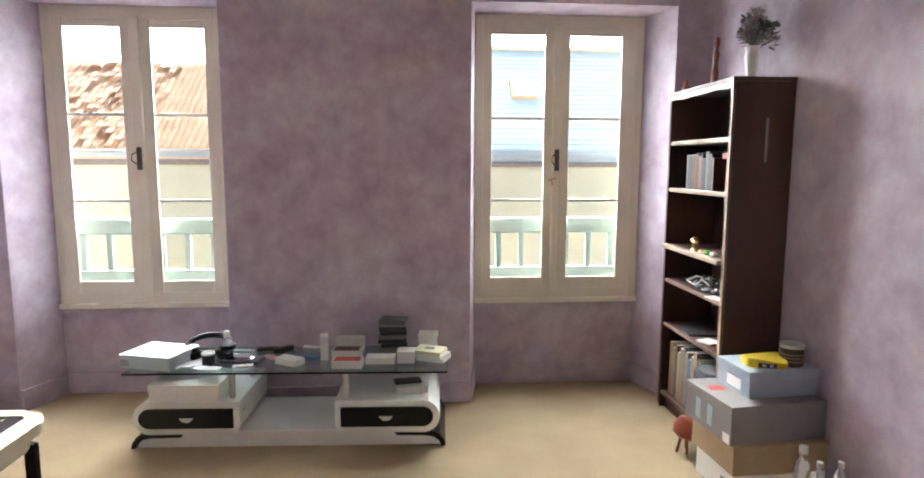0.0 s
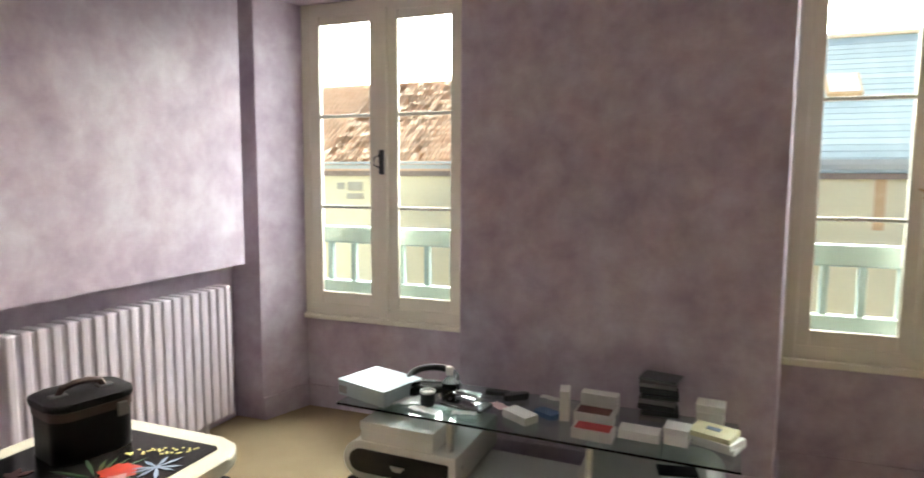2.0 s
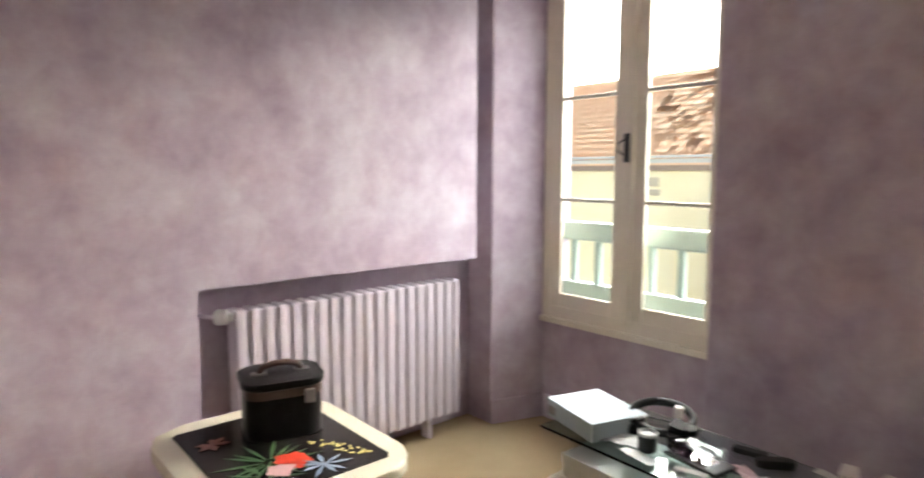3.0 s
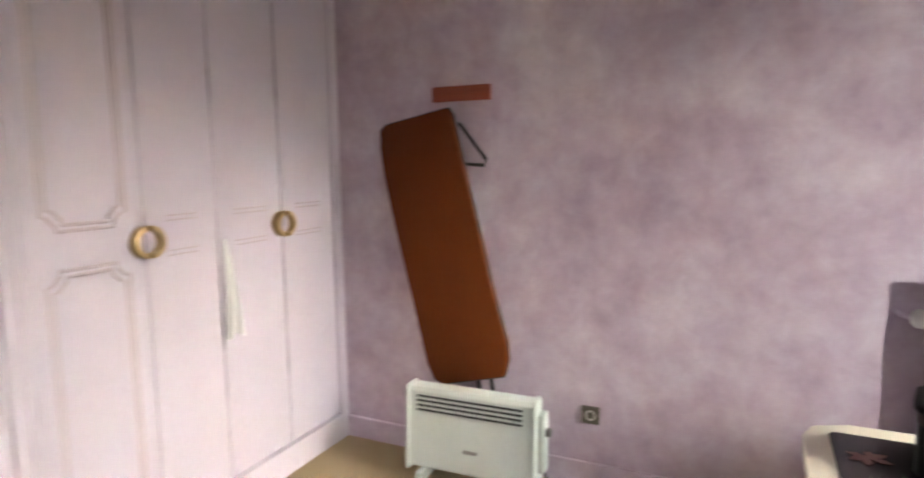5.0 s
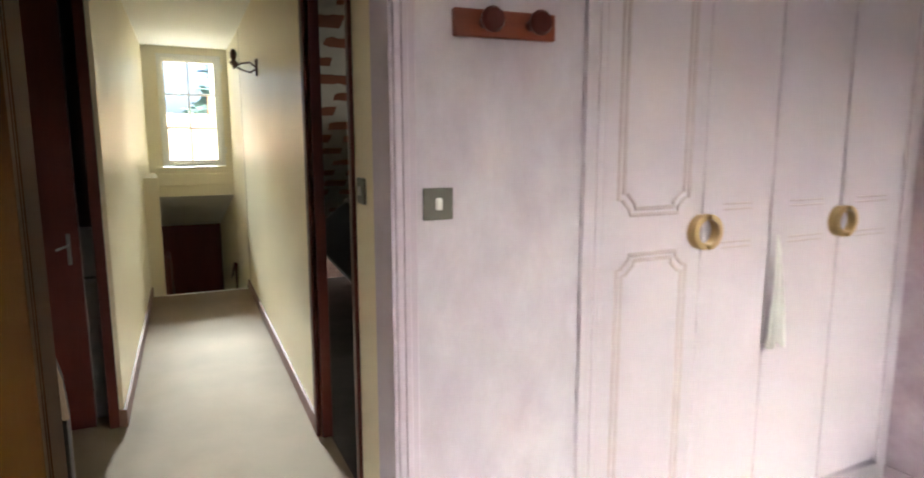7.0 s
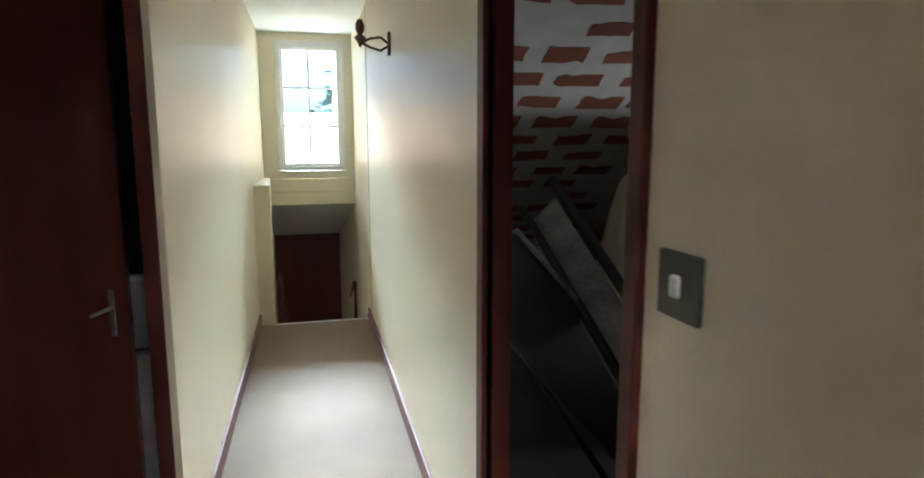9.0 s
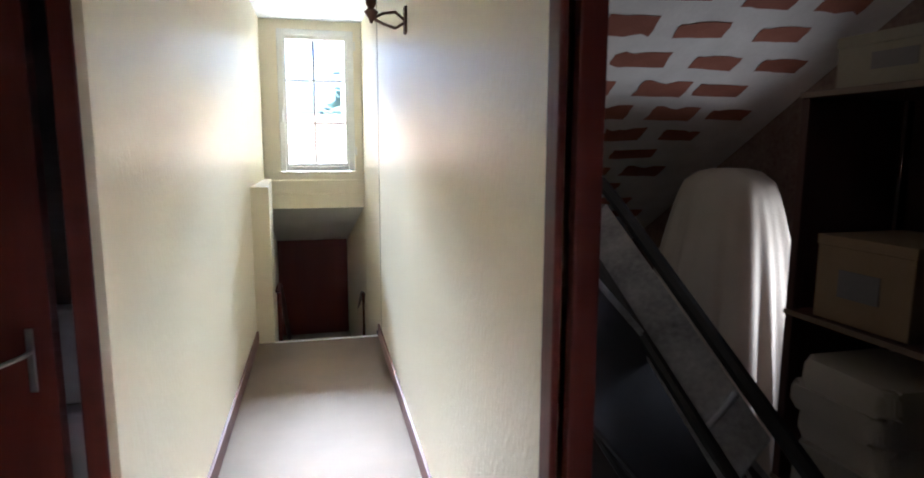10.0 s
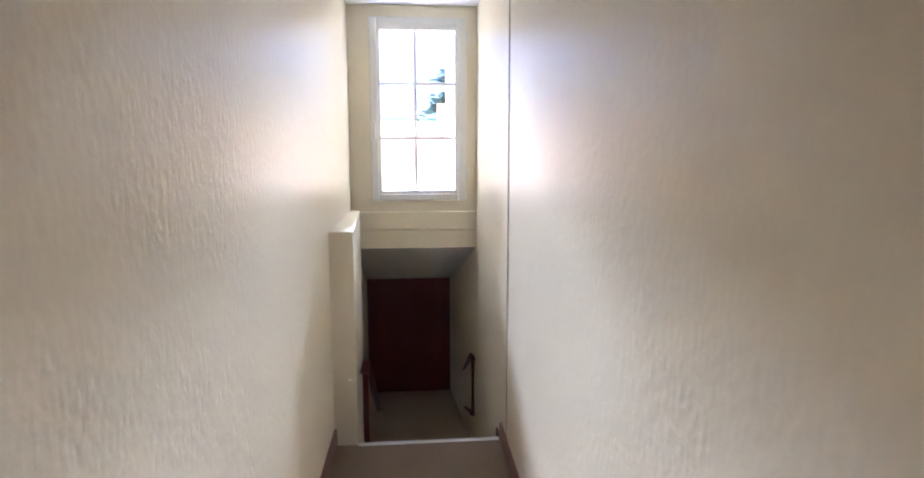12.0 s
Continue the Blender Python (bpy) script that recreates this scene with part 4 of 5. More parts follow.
for s in (-1, 1):
    foot = [(s * 0.768, 0.0), (s * 0.790, 0.0), (s * 0.783, 0.030), (s * 0.760, 0.062), (s * 0.715, 0.084), (s * 0.522, 0.086), (s * 0.540, 0.057), (s * 0.69, 0.057), (s * 0.729, 0.049), (s * 0.755, 0.030)]
    part("foot", profile_y(foot, F - 0.004, 0.240, 0.002), M_BLACK, tv, "curved black foot")
    x_in, x_out = s * 0.235, s * 0.675
    pts = [(x_in, 0.125), (x_in + s * 0.012, 0.100), (x_in + s * 0.04, 0.0885), (x_out, 0.0885)] + [(x_out + s * 0.085 * math.sin(math.pi * k / 10), 0.168 - 0.085 * math.cos(math.pi * k / 10)) for k in range(11)] + [(x_in, 0.253)]
    pod = part("drawer_unit", profile_y(pts, F - 0.03, 0.23, 0.003), M_WHITE, tv, smooth=True)
    q = [(s * 0.265, 0.120), (x_out, 0.120)] + [(x_out + s * 0.052 * math.sin(math.pi * k / 8), 0.170 - 0.050 * math.cos(math.pi * k / 8)) for k in range(9)] + [(s * 0.265, 0.220)]
    dr = part("drawer", profile_y(q, F - 0.042, F - 0.02, 0.002), M_BLACK, pod, "black lacquered drawer front")
    part("handle", profile_y([(s * 0.49 - 0.035, 0.176), (s * 0.49 + 0.035, 0.176), (s * 0.49 + 0.015, 0.156), (s * 0.49 - 0.015, 0.156)], F - 0.052, F - 0.041, 0.002), M_CHROME, pod)
    for y in (F + 0.03, 0.12):
        part("post", lathe([(0.015, 0.252), (0.015, 0.379)], 16, m=Matrix.Translation((s * 0.285, y, 0))), M_CHROME, tv, "pale brushed metal post", True)
part("lock", lathe([(0.008, 0), (0.008, 0.006)], 12, m=Matrix.Translation((-0.235, F + 0.04, 0.19)) @ Matrix.Rotation(radians(90), 4, "Y")), M_CHROME, tv)
part("glass_top", box(-0.815, -0.235, 0.380, 0.80, 0.215, 0.390, 0.002), M_TABLEGLASS, tv, "greenish clear glass top").visible_shadow = False

T = 0.3905


def carton(x, y, z, w, d, h, turn, material, label, lid=0.0, name="box", category="box", print_material=None, print_box=None):
    c = thing(name, pose(x, y, z, 0, 0, turn), label, category)
    part("body", box(-w / 2, -d / 2, 0, w / 2, d / 2, h - lid - (0.001 if lid else 0), 0.002), material, c)
    if lid:
        part("lid", box(-w / 2 - 0.003, -d / 2 - 0.003, h - lid, w / 2 + 0.003, d / 2 + 0.003, h, 0.002), material, c)
    if print_material:
        x0, y0, x1, y1 = print_box
        part("print", box(x0, y0, h - 0.0005, x1, y1, h + 0.0012), print_material, c)
    return c


M_LEMON = mat("lemon_card", (0.66, 0.60, 0.32), (0.76, 0.72, 0.50), 0.5, 14, 60, 0.03)
M_PALEBLUE = mat("pale_blue_white_card", (0.34, 0.40, 0.43), (0.42, 0.48, 0.51), 0.7, 5, 60, 0.03)
c = carton(-1.475, 3.40, T, 0.29, 0.24, 0.070, -17, M_PALEBLUE, "large pale blue-white electronics box with a grey picture on its lid", 0.012)
part("print", prism([(-0.04, -0.03), (0.05, -0.06), (0.07, 0.05), (0.0, 0.02), (-0.05, 0.04)], 0.0695, 0.0712), M_BLUEBOX, c)
part("label", box(-0.140, -0.1215, 0.01, -0.09, -0.1195, 0.045), M_GREYBOX, c, "grey printed label")
carton(-1.285, 3.31, 0.2535, 0.34, 0.24, 0.085, -3, M_CARDWHITE, "flat white box on the drawer unit under the glass", 0.035)
carton(-0.17, 3.30, 0.2535, 0.16, 0.14, 0.035, 6, M_CARDWHITE, "small white box on the drawer unit under the glass", 0.012)
part_box = carton(-0.19, 3.30, 0.2895, 0.14, 0.07, 0.012, 10, M_BLACKPLASTIC, "thin black device on a white box", name="device", category="device")
carton(-0.80, 3.335, T, 0.135, 0.075, 0.034, -32, M_CARDWHITE, "open white phone box lid, empty", name="phone_box", category="box", print_material=M_PAPER, print_box=(-0.05, -0.025, 0.05, 0.025))
carton(-0.634, 3.42, T, 0.040, 0.085, 0.125, 8, M_CARDWHITE, "narrow white box standing on end")
carton(-0.51, 3.56, T, 0.155, 0.06, 0.075, -4, M_CARDWHITE, "upright white phone box with a small grey square", 0.0)
c = carton(-0.51, 3.40, T, 0.15, 0.09, 0.055, -4, M_CARDWHITE, "white phone box with a dark red tray", print_material=M_DARKRED, print_box=(-0.066, -0.038, 0.066, 0.038))
c = carton(-0.495, 3.27, T, 0.155, 0.085, 0.040, -4, M_CARDWHITE, "white phone box with a red print", print_material=M_RED, print_box=(-0.066, -0.035, 0.066, 0.035))
carton(-0.33, 3.33, T, 0.15, 0.08, 0.035, -4, M_CARDWHITE, "long low white box")
carton(-0.195, 3.335, T, 0.085, 0.08, 0.065, -8, M_CARDWHITE, "small cube-shaped white box", 0.02)
carton(-0.075, 3.55, T, 0.10, 0.085, 0.095, -6, M_CARDWHITE, "taller white box beside the wall", 0.03)
for k, (dx, dy, turn, m) in enumerate(((0.012, 0.01, -24, M_PAPER), (0.006, -0.004, -30, M_PAPER), (-0.008, 0.0, -21, M_LEMON))):
    carton(-0.062 + dx, 3.355 + dy, T + 0.0205 * k, 0.155, 0.12, 0.02, turn, m, "thin cream and yellow booklet in a pile", name="booklet", category="booklet")
carton(-0.07, 3.355, T + 0.062, 0.05, 0.03, 0.003, -21, M_LILY, "small blue card on a booklet", name="card", category="card")
for k in range(7):
    carton(-0.275 + 0.006 * math.sin(k * 2.1), 3.57, T + 0.023 * k, 0.145, 0.125, 0.0165 + 0.004 * (k % 2), 5 * math.sin(k * 1.7), M_BLACKPLASTIC if k % 3 else M_GREYBOX, "dark slim disc case in a stack", name="disc_case", category="case")
carton(-0.268, 3.57, T + 0.1635, 0.15, 0.11, 0.010, -12, M_GREYSHEET, "shiny dark tray on a stack of cases", name="tray", category="tray")

# round things on the glass
b = thing("bottle", pose(-1.135, 3.40, T), "clear plastic spray bottle with a white cap", "bottle")
part("body", lathe([(0.030, 0.0), (0.033, 0.006), (0.033, 0.085), (0.026, 0.105), (0.015, 0.118), (0.014, 0.128)], 20), M_BOTTLE, b, smooth=True)
part("cap", lathe([(0.016, 0.128), (0.016, 0.160), (0.013, 0.164)], 18), M_WHITEPLASTIC, b, smooth=True)
b = thing("cup", pose(-1.215, 3.345, T), "small dark cup with a pale rim", "cup")
part("body", lathe([(0.028, 0.0), (0.031, 0.004), (0.032, 0.060), (0.028, 0.060), (0.026, 0.01)], 20), M_BLACKPLASTIC, b, smooth=True)
part("rim", lathe([(0.0325, 0.056), (0.0335, 0.066), (0.030, 0.066), (0.029, 0.058)], 20), M_PAPER, b, smooth=True)
hp = thing("headphones", pose(-1.265, 3.53, T, 0, 0, 12) @ Matrix.Diagonal((1.2, 1.15, 1.25, 1)), "black over-ear headphones lying folded", "headphones")
part("headband", tube([(0.092 * math.cos(6.2832 * k / 24), -0.02 + 0.072 * math.sin(6.2832 * k / 24), 0.050 + 0.022 * math.sin(6.2832 * k / 24)) for k in range(24)], 0.013, closed=True), M_LEATHER, hp, smooth=True)
for x in (-0.075, 0.08):
    cup = part("ear_cup", lathe([(0.020, 0), (0.040, 0.004), (0.044, 0.018), (0.040, 0.034), (0.022, 0.040)], 18, m=Matrix.Translation((x, -0.06, 0.001)) @ Matrix.Rotation(radians(14 if x < 0 else -22), 4, "Y")), M_LEATHER, hp, smooth=True)
    part("pad", lathe([(0.024, 0.036), (0.038, 0.038), (0.036, 0.052), (0.024, 0.054)], 18, m=Matrix.Translation((x, -0.06, 0.001))), M_LEATHER, cup, smooth=True)
part("cable", tube([(-0.08, -0.05, 0.03), (-0.13, -0.02, 0.02), (-0.11, 0.05, 0.012), (0.0, 0.07, 0.008), (0.10, 0.06, 0.006), (0.12, 0.0, 0.006)], 0.003), M_BLACKPLASTIC, hp)
tr = thing("glass_tray", pose(-1.055, 3.40, T, 0, 0, -10), "dark-edged clear tray holding small clutter", "tray")
part("base", box(-0.10, -0.055, 0, 0.10, 0.055, 0.012, 0.003), M_BLACKPLASTIC, tr)
part("cover", box(-0.085, -0.045, 0.0125, 0.06, 0.045, 0.055, 0.012), M_BOTTLE, tr, "clear domed cover")
for x, y, turn, w, d, lab in ((-1.31, 3.36, 20, 0.16, 0.12, "crumpled white paper sheet"), (-1.20, 3.27, -12, 0.14, 0.05, "torn white paper strip"), (-1.03, 3.30, 14, 0.10, 0.03, "white paper strip"), (-0.92, 3.43, -35, 0.09, 0.05, "pinkish wrapper"), (-0.72, 3.60, -12, 0.12, 0.035, "folded white leaflet")):
    p = bmesh.new()
    bmesh.ops.create_grid(p, x_segments=8, y_segments=6, size=0.5)
    for v in p.verts:
        v.co = Vector((v.co.x * w, v.co.y * d, 0.007 + 0.007 * noise.noise(Vector((v.co.x * 6 + x * 9, v.co.y * 6, y)))))
    bmesh.ops.solidify(p, geom=p.faces[:], thickness=-0.0015)
    ob = part("paper", p, M_PAPER if "pink" not in lab else M_PINK, smooth=True)
    ob.matrix_world = pose(x, y, T, 0, 0, turn)
    tagged(ob, lab + " on the glass top", "paper")
gl = thing("sunglasses_case", pose(-0.875, 3.55, T, 0, 0, 40), "slim dark spectacle case", "case")
part("body", prism(rounded(-0.06, -0.018, 0.06, 0.018, 0.016), 0, 0.028, 0.006), M_BLACKPLASTIC, gl, smooth=True)
st = thing("remote_control", pose(-0.97, 3.58, T, 0, 0, 10), "small dark remote control", "remote")
part("body", box(-0.055, -0.02, 0, 0.055, 0.02, 0.018, 0.005), M_BLACKPLASTIC, st)
bl = thing("pouch", pose(-0.705, 3.41, T, 0, 0, -28), "crumpled blue plastic pouch", "pouch")
part("body", prism(rounded(-0.05, -0.03, 0.05, 0.03, 0.012), 0, 0.022, 0.006), M_BLUE, bl, smooth=True)

# ---- bedroom: bookcase ----
bk = thing("bookcase", pose(1.595, 3.26, 0.0), "tall dark walnut bookcase with a scalloped front, half full", "bookcase")
D, W2, HT = -0.295, 0.345, 1.825
for y in (-W2, W2 - 0.02):
    part("side_panel", box(D, y, 0, 0, y + 0.02, HT - 0.02, 0.002), M_SHELF, bk)
part("back_panel", box(-0.012, -W2 + 0.02, 0, -0.004, W2 - 0.02, HT - 0.02), M_SHELF, bk)
part("top_panel", box(D - 0.008, -W2 - 0.006, HT - 0.02, 0, W2 + 0.006, HT, 0.003), M_SHELF, bk)


def scallop(along, width, n, amp):
    return [(along[0] + (along[1] - along[0]) * k / n, width + amp * math.sin(math.pi * 6 * k / n) * (0.5 + 0.5 * math.cos(math.pi * 2 * k / n))) for k in range(n + 1)]


edge = scallop((-W2, W2), 0.026, 36, 0.006)
part("cornice", profile_x([(y, HT - 0.02 - h) for y, h in edge] + [(W2, HT - 0.019), (-W2, HT - 0.019)], D - 0.006, D + 0.008), M_SHELFEDGE, bk, "worn pale scalloped edge")
for y0, s in ((-W2, 1), (W2, -1)):
    e = scallop((0.02, HT - 0.05), 0.020, 48, 0.006)
    # the -y stile has the pale edge colour, the other the dark walnut
    part("stile", profile_x([(y0 + s * h, z) for z, h in e] + [(y0, HT - 0.05), (y0, 0.02)], D - 0.005, D + 0.010), M_SHELFEDGE if s > 0 else M_SHELF, bk, "scalloped stile, one of the pair pale and the other dark")
for z, pale in ((1.552, 1), (1.295, 1), (0.975, 2), (0.775, 1), (0.515, 1), (0.10, 1)):
    sh = part("shelf", box(D + 0.012, -W2 + 0.021, z - 0.018, -0.013, W2 - 0.021, z, 0.002), M_SHELF, bk)
    # edges above 0.9 m take the paler brown, lower ones the darker
    part("shelf_edge", box(D - (0.03 if pale == 2 else 0.0), -W2 + 0.021, z - 0.020, D + 0.011, W2 - 0.021, z + 0.003, 0.004), M_SHELFEDGE if z > 0.9 else M_BROWNEDGE, sh, "front edge, paler on the upper shelves")
part("plinth", box(D + 0.03, -W2 + 0.021, 0, D + 0.045, W2 - 0.021, 0.08), M_SHELF, bk)
part("tape_mark", box(-0.135, -W2 - 0.002, 1.44, -0.122, -W2 + 0.001, 1.64), M_GREYBOX, bk, "pale strip on the side panel")

BX = 1.345


def book(x, y, z, th, d, h, material, label, lean=0.0, name="book"):
    o = thing(name, pose(x, y, z, lean, 0, 0), label, name.replace("_", " "), "books on the shelves")
    part("cover", box(0, -th / 2, 0, d, th / 2, h, 0.002), material, o)
    part("page_block", box(0.004, -th / 2 + 0.002, h - 0.0015, d - 0.003, th / 2 - 0.002, h + 0.001), M_PAPER, o)


rng = random.Random(11)
colors = [M_SLATEGREY, M_BLACKPLASTIC, M_BROWNLEATHER, M_DARKRED, M_BROWNLEATHER, M_REDWOOD, M_SLATEGREY, M_BLACKPLASTIC]
y = 3.47
for k in range(11):
    th = rng.uniform(0.018, 0.036)
    book(BX, y - th / 2, 1.2955, th, 0.17, rng.uniform(0.165, 0.20), colors[k % 8], "dark and pale spined book standing on a shelf")
    y -= th + 0.0015
ob = thing("ornament", pose(1.36, 3.0, 1.2955), "small red and brown ornament beside books", "ornament")
part("body", lathe([(0.026, 0), (0.018, 0.02), (0.016, 0.07), (0.030, 0.10), (0.026, 0.13), (0.008, 0.15)], 14), M_RED, ob, smooth=True)
fan = thing("ornament", pose(1.355, 3.05, 1.455, 0, 0, 0), "orange-brown wooden fan lying on the books", "ornament")
part("body", prism([(-0.03, -0.06), (0.05, -0.05), (0.05, 0.07), (0.0, 0.05)], 0, 0.03, 0.006), M_REDWOOD, fan)
fig = thing("figurine", pose(1.325, 3.28, 0.978), "small gilt figurine with spread arms", "figurine")
fb = lathe([(0.022, 0), (0.012, 0.012), (0.016, 0.030), (0.010, 0.045), (0.004, 0.05)], 12)
lathe([(0.004, 0.048), (0.014, 0.055), (0.014, 0.068), (0.004, 0.074)], 12, fb)
tube([(0, -0.04, 0.052), (0, 0, 0.038), (0, 0.04, 0.052)], 0.007, 8, fb)
part("figure", fb, M_BRASS, fig, smooth=True)
for k, (yy, m, lab) in enumerate(((3.13, M_GREEN, "small green trinket"), (3.06, M_PAPER, "small white trinket"), (3.18, M_BRASS, "small gilt trinket"))):
    o = thing("trinket", pose(1.32, yy, 0.978), lab + " on the shelf edge", "trinket")
    part("body", lathe([(0.018, 0), (0.022, 0.008), (0.014, 0.02), (0.004, 0.024)], 10), m, o, smooth=True)
cb = thing("cable_bundle", pose(1.40, 3.22, 0.7755), "tangle of black and white cables on a shelf", "cables")
for k in range(9):
    pts = [(0.07 * math.cos(a * 0.9 + k) * rng.uniform(0.6, 1.2), 0.16 * math.sin(a * 0.7 + k * 1.3) * rng.uniform(0.7, 1.1), 0.012 + 0.05 * abs(math.sin(a + k)) * rng.random()) for a in [j * 0.55 for j in range(12)]]
    part("cable", tube(pts, 0.005, 6), M_WHITEPLASTIC if k % 3 == 0 else M_BLACKPLASTIC, cb, smooth=True)
o = thing("paper", pose(1.33, 3.03, 0.776, 0, 0, 15), "white paper slip on a shelf", "paper")
part("sheet", box(-0.035, -0.05, 0, 0.035, 0.05, 0.002), M_PAPER, o)
o = thing("device", pose(1.40, 3.35, 0.5155, 0, 0, -8), "flat black electronic device on a shelf", "device")
part("body", box(-0.08, -0.10, 0, 0.08, 0.10, 0.012, 0.004), M_BLACKPLASTIC, o)
o = thing("device", pose(1.36, 3.14, 0.5155, 0, 0, 20), "small white device on a shelf", "device")
part("body", box(-0.045, -0.05, 0, 0.045, 0.05, 0.012, 0.005), M_WHITEPLASTIC, o)
y = 3.56
for k in range(12):
    th = rng.uniform(0.016, 0.038)
    book(BX - 0.01, y - th / 2, 0.1005, th, 0.22, rng.uniform(0.27, 0.34), [M_KRAFT, M_SHELFEDGE, M_BROWNEDGE, M_STONE, M_KRAFT, M_GREYBOX, M_SHELFEDGE, M_BLUE][k % 8], "tall worn album or record standing on the bottom shelf", 1.5)
    y -= th + 0.003
o = thing("plastic_bag", pose(1.35, 3.05, 0.1035), "green and clear plastic packaging on the bottom shelf", "bag")
part("green_bag", prism(rounded(-0.07, -0.09, 0.07, 0.09, 0.03), 0.0, 0.16, 0.02), M_GREEN, o, smooth=True)
part("film", prism(rounded(-0.075, -0.08, 0.06, 0.08, 0.03), 0.162, 0.30, 0.02), M_GREYSHEET, o, "clear grey film", True)

# on top of the bookcase
va = thing("vase_of_flowers", pose(1.45, 3.05, HT) @ Matrix.Diagonal((0.95, 0.95, 0.92, 1)), "white vase with dusty pale artificial flowers, on the bookcase", "vase")
part("vase", lathe([(0.028, 0), (0.024, 0.02), (0.030, 0.07), (0.036, 0.12), (0.030, 0.15), (0.040, 0.17), (0.034, 0.168), (0.024, 0.14)], 18), M_WHITEPLASTIC, va, smooth=True)
fl, lv, sm = bmesh.new(), bmesh.new(), bmesh.new()
for k in range(30):
    a, r = rng.uniform(0, 6.28), rng.uniform(0.0, 0.125)
    head = Vector((r * math.cos(a) * 0.8, r * math.sin(a), 0.22 + rng.uniform(0, 0.13) - r * 0.35))
    tube([(0, 0, 0.14), head * 0.6 + Vector((0, 0, 0.06)), head], 0.0025, 5, sm)
    for j in range(14):
        d = Vector((rng.gauss(0, 1), rng.gauss(0, 1), rng.gauss(0.4, 0.8))).normalized()
        s = d.orthogonal().normalized()
        c = head + d * 0.008
        tgt = fl if k % 5 else lv
        L = rng.uniform(0.022, 0.042)
        tgt.faces.new([tgt.verts.new(p) for p in (c, c + d * L * 0.6 + s * 0.012, c + d * L, c + d * L * 0.6 - s * 0.012)])
    for j in range(2):
        d = Vector((math.cos(a + j), math.sin(a + j), rng.uniform(-0.4, 0.3))).normalized()
        s = d.cross(Vector((0, 0, 1))).normalized()
        c = head * 0.85
        L = rng.uniform(0.04, 0.065)
        lv.faces.new([lv.verts.new(p) for p in (c, c + d * L * 0.5 + s * 0.014, c + d * L, c + d * L * 0.5 - s * 0.014)])
part("stems", sm, M_LEAF, va)
part("flowers", fl, M_PETAL, va)
part("leaves", lv, M_LEAF, va)
o = thing("statuette", pose(1.42, 3.36, HT), "slender dark reddish wooden statuette", "statuette")
b = lathe([(0.032, 0), (0.034, 0.012), (0.016, 0.02), (0.02, 0.08), (0.012, 0.13), (0.018, 0.17), (0.008, 0.20), (0.014, 0.225), (0.011, 0.25), (0.003, 0.26)], 14, m=Matrix.Rotation(radians(5), 4, "X"))
part("figure", b, M_REDWOOD, o, smooth=True)
o = thing("figurine", pose(1.335, 3.50, HT), "small dark figurine on the bookcase", "figurine")
part("figure", lathe([(0.018, 0), (0.022, 0.02), (0.012, 0.035), (0.015, 0.05), (0.004, 0.062)], 12), M_REDWOOD, o, smooth=True)

# ---- bedroom: stacked boxes and things beside them ----
c = carton(1.375, 2.67, 0.0, 0.40, 0.33, 0.135, 4, M_CARDWHITE, "white cardboard box at the bottom of a stack", 0.0)
part("label", box(-0.2015, -0.10, 0.03, -0.1985, 0.06, 0.10), M_PAPER, c)
part("print", box(-0.2025, -0.09, 0.04, -0.2005, -0.04, 0.085), M_GREYBOX, c, "grey printed block")
c = carton(1.37, 2.68, 0.1355, 0.43, 0.34, 0.130, 3, M_KRAFT, "brown kraft cardboard box in a stack", 0.02)
c = carton(1.355, 2.70, 0.266, 0.45, 0.345, 0.168, 6, M_GREYBOX, "grey cardboard box with tape strips in a stack", 0.0)
for yy in (-0.02, 0.07):
    part("tape", box(-0.2262, yy - 0.018, 0.03, -0.2245, yy + 0.018, 0.12), M_BLUEBOX, c, "pale tape strip")
part("label", box(-0.2265, -0.165, 0.005, -0.2245, -0.12, 0.045), M_PAPER, c)
part("red_sticker", prism(rounded(-0.19, 0.02, -0.12, 0.075, 0.015), 0.1675, 0.1695), M_RED, c)
c = carton(1.42, 2.72, 0.4345, 0.33, 0.235, 0.118, 5, M_BLUEBOX, "pale blue storage box on top of a stack", 0.035)
part("label", box(-0.1675, -0.06, 0.02, -0.1645, 0.04, 0.065), M_PAPER, c)
o = thing("tin", pose(1.505, 2.68, 0.553), "round dark tin with a pale lid and printed bands", "tin")
part("body", lathe([(0.047, 0), (0.049, 0.004), (0.049, 0.082), (0.047, 0.085)], 24), M_BROWNLEATHER, o, smooth=True)
for z in (0.02, 0.035, 0.05):
    part("band", lathe([(0.0497, z), (0.0497, z + 0.006)], 24), M_SHELFEDGE, o)
part("lid", lathe([(0.050, 0.080), (0.051, 0.094), (0.047, 0.097)], 24), M_CHROME, o, smooth=True)
o = thing("cloth_pouch", pose(1.385, 2.69, 0.553, 0, 0, -14), "folded bright yellow cloth pouch with a black and white print", "pouch")
p = prism(rounded(-0.085, -0.06, 0.085, 0.06, 0.02), 0, 0.034, 0.008)
for v in p.verts:
    v.co.z *= 1.0 + 0.35 * v.co.x / 0.085 * (v.co.y / 0.06)
part("body", p, M_YELLOW, o, smooth=True)
part("print", prism(rounded(-0.04, -0.068, 0.035, -0.056, 0.005), 0.004, 0.024), M_BLACKPLASTIC, o)
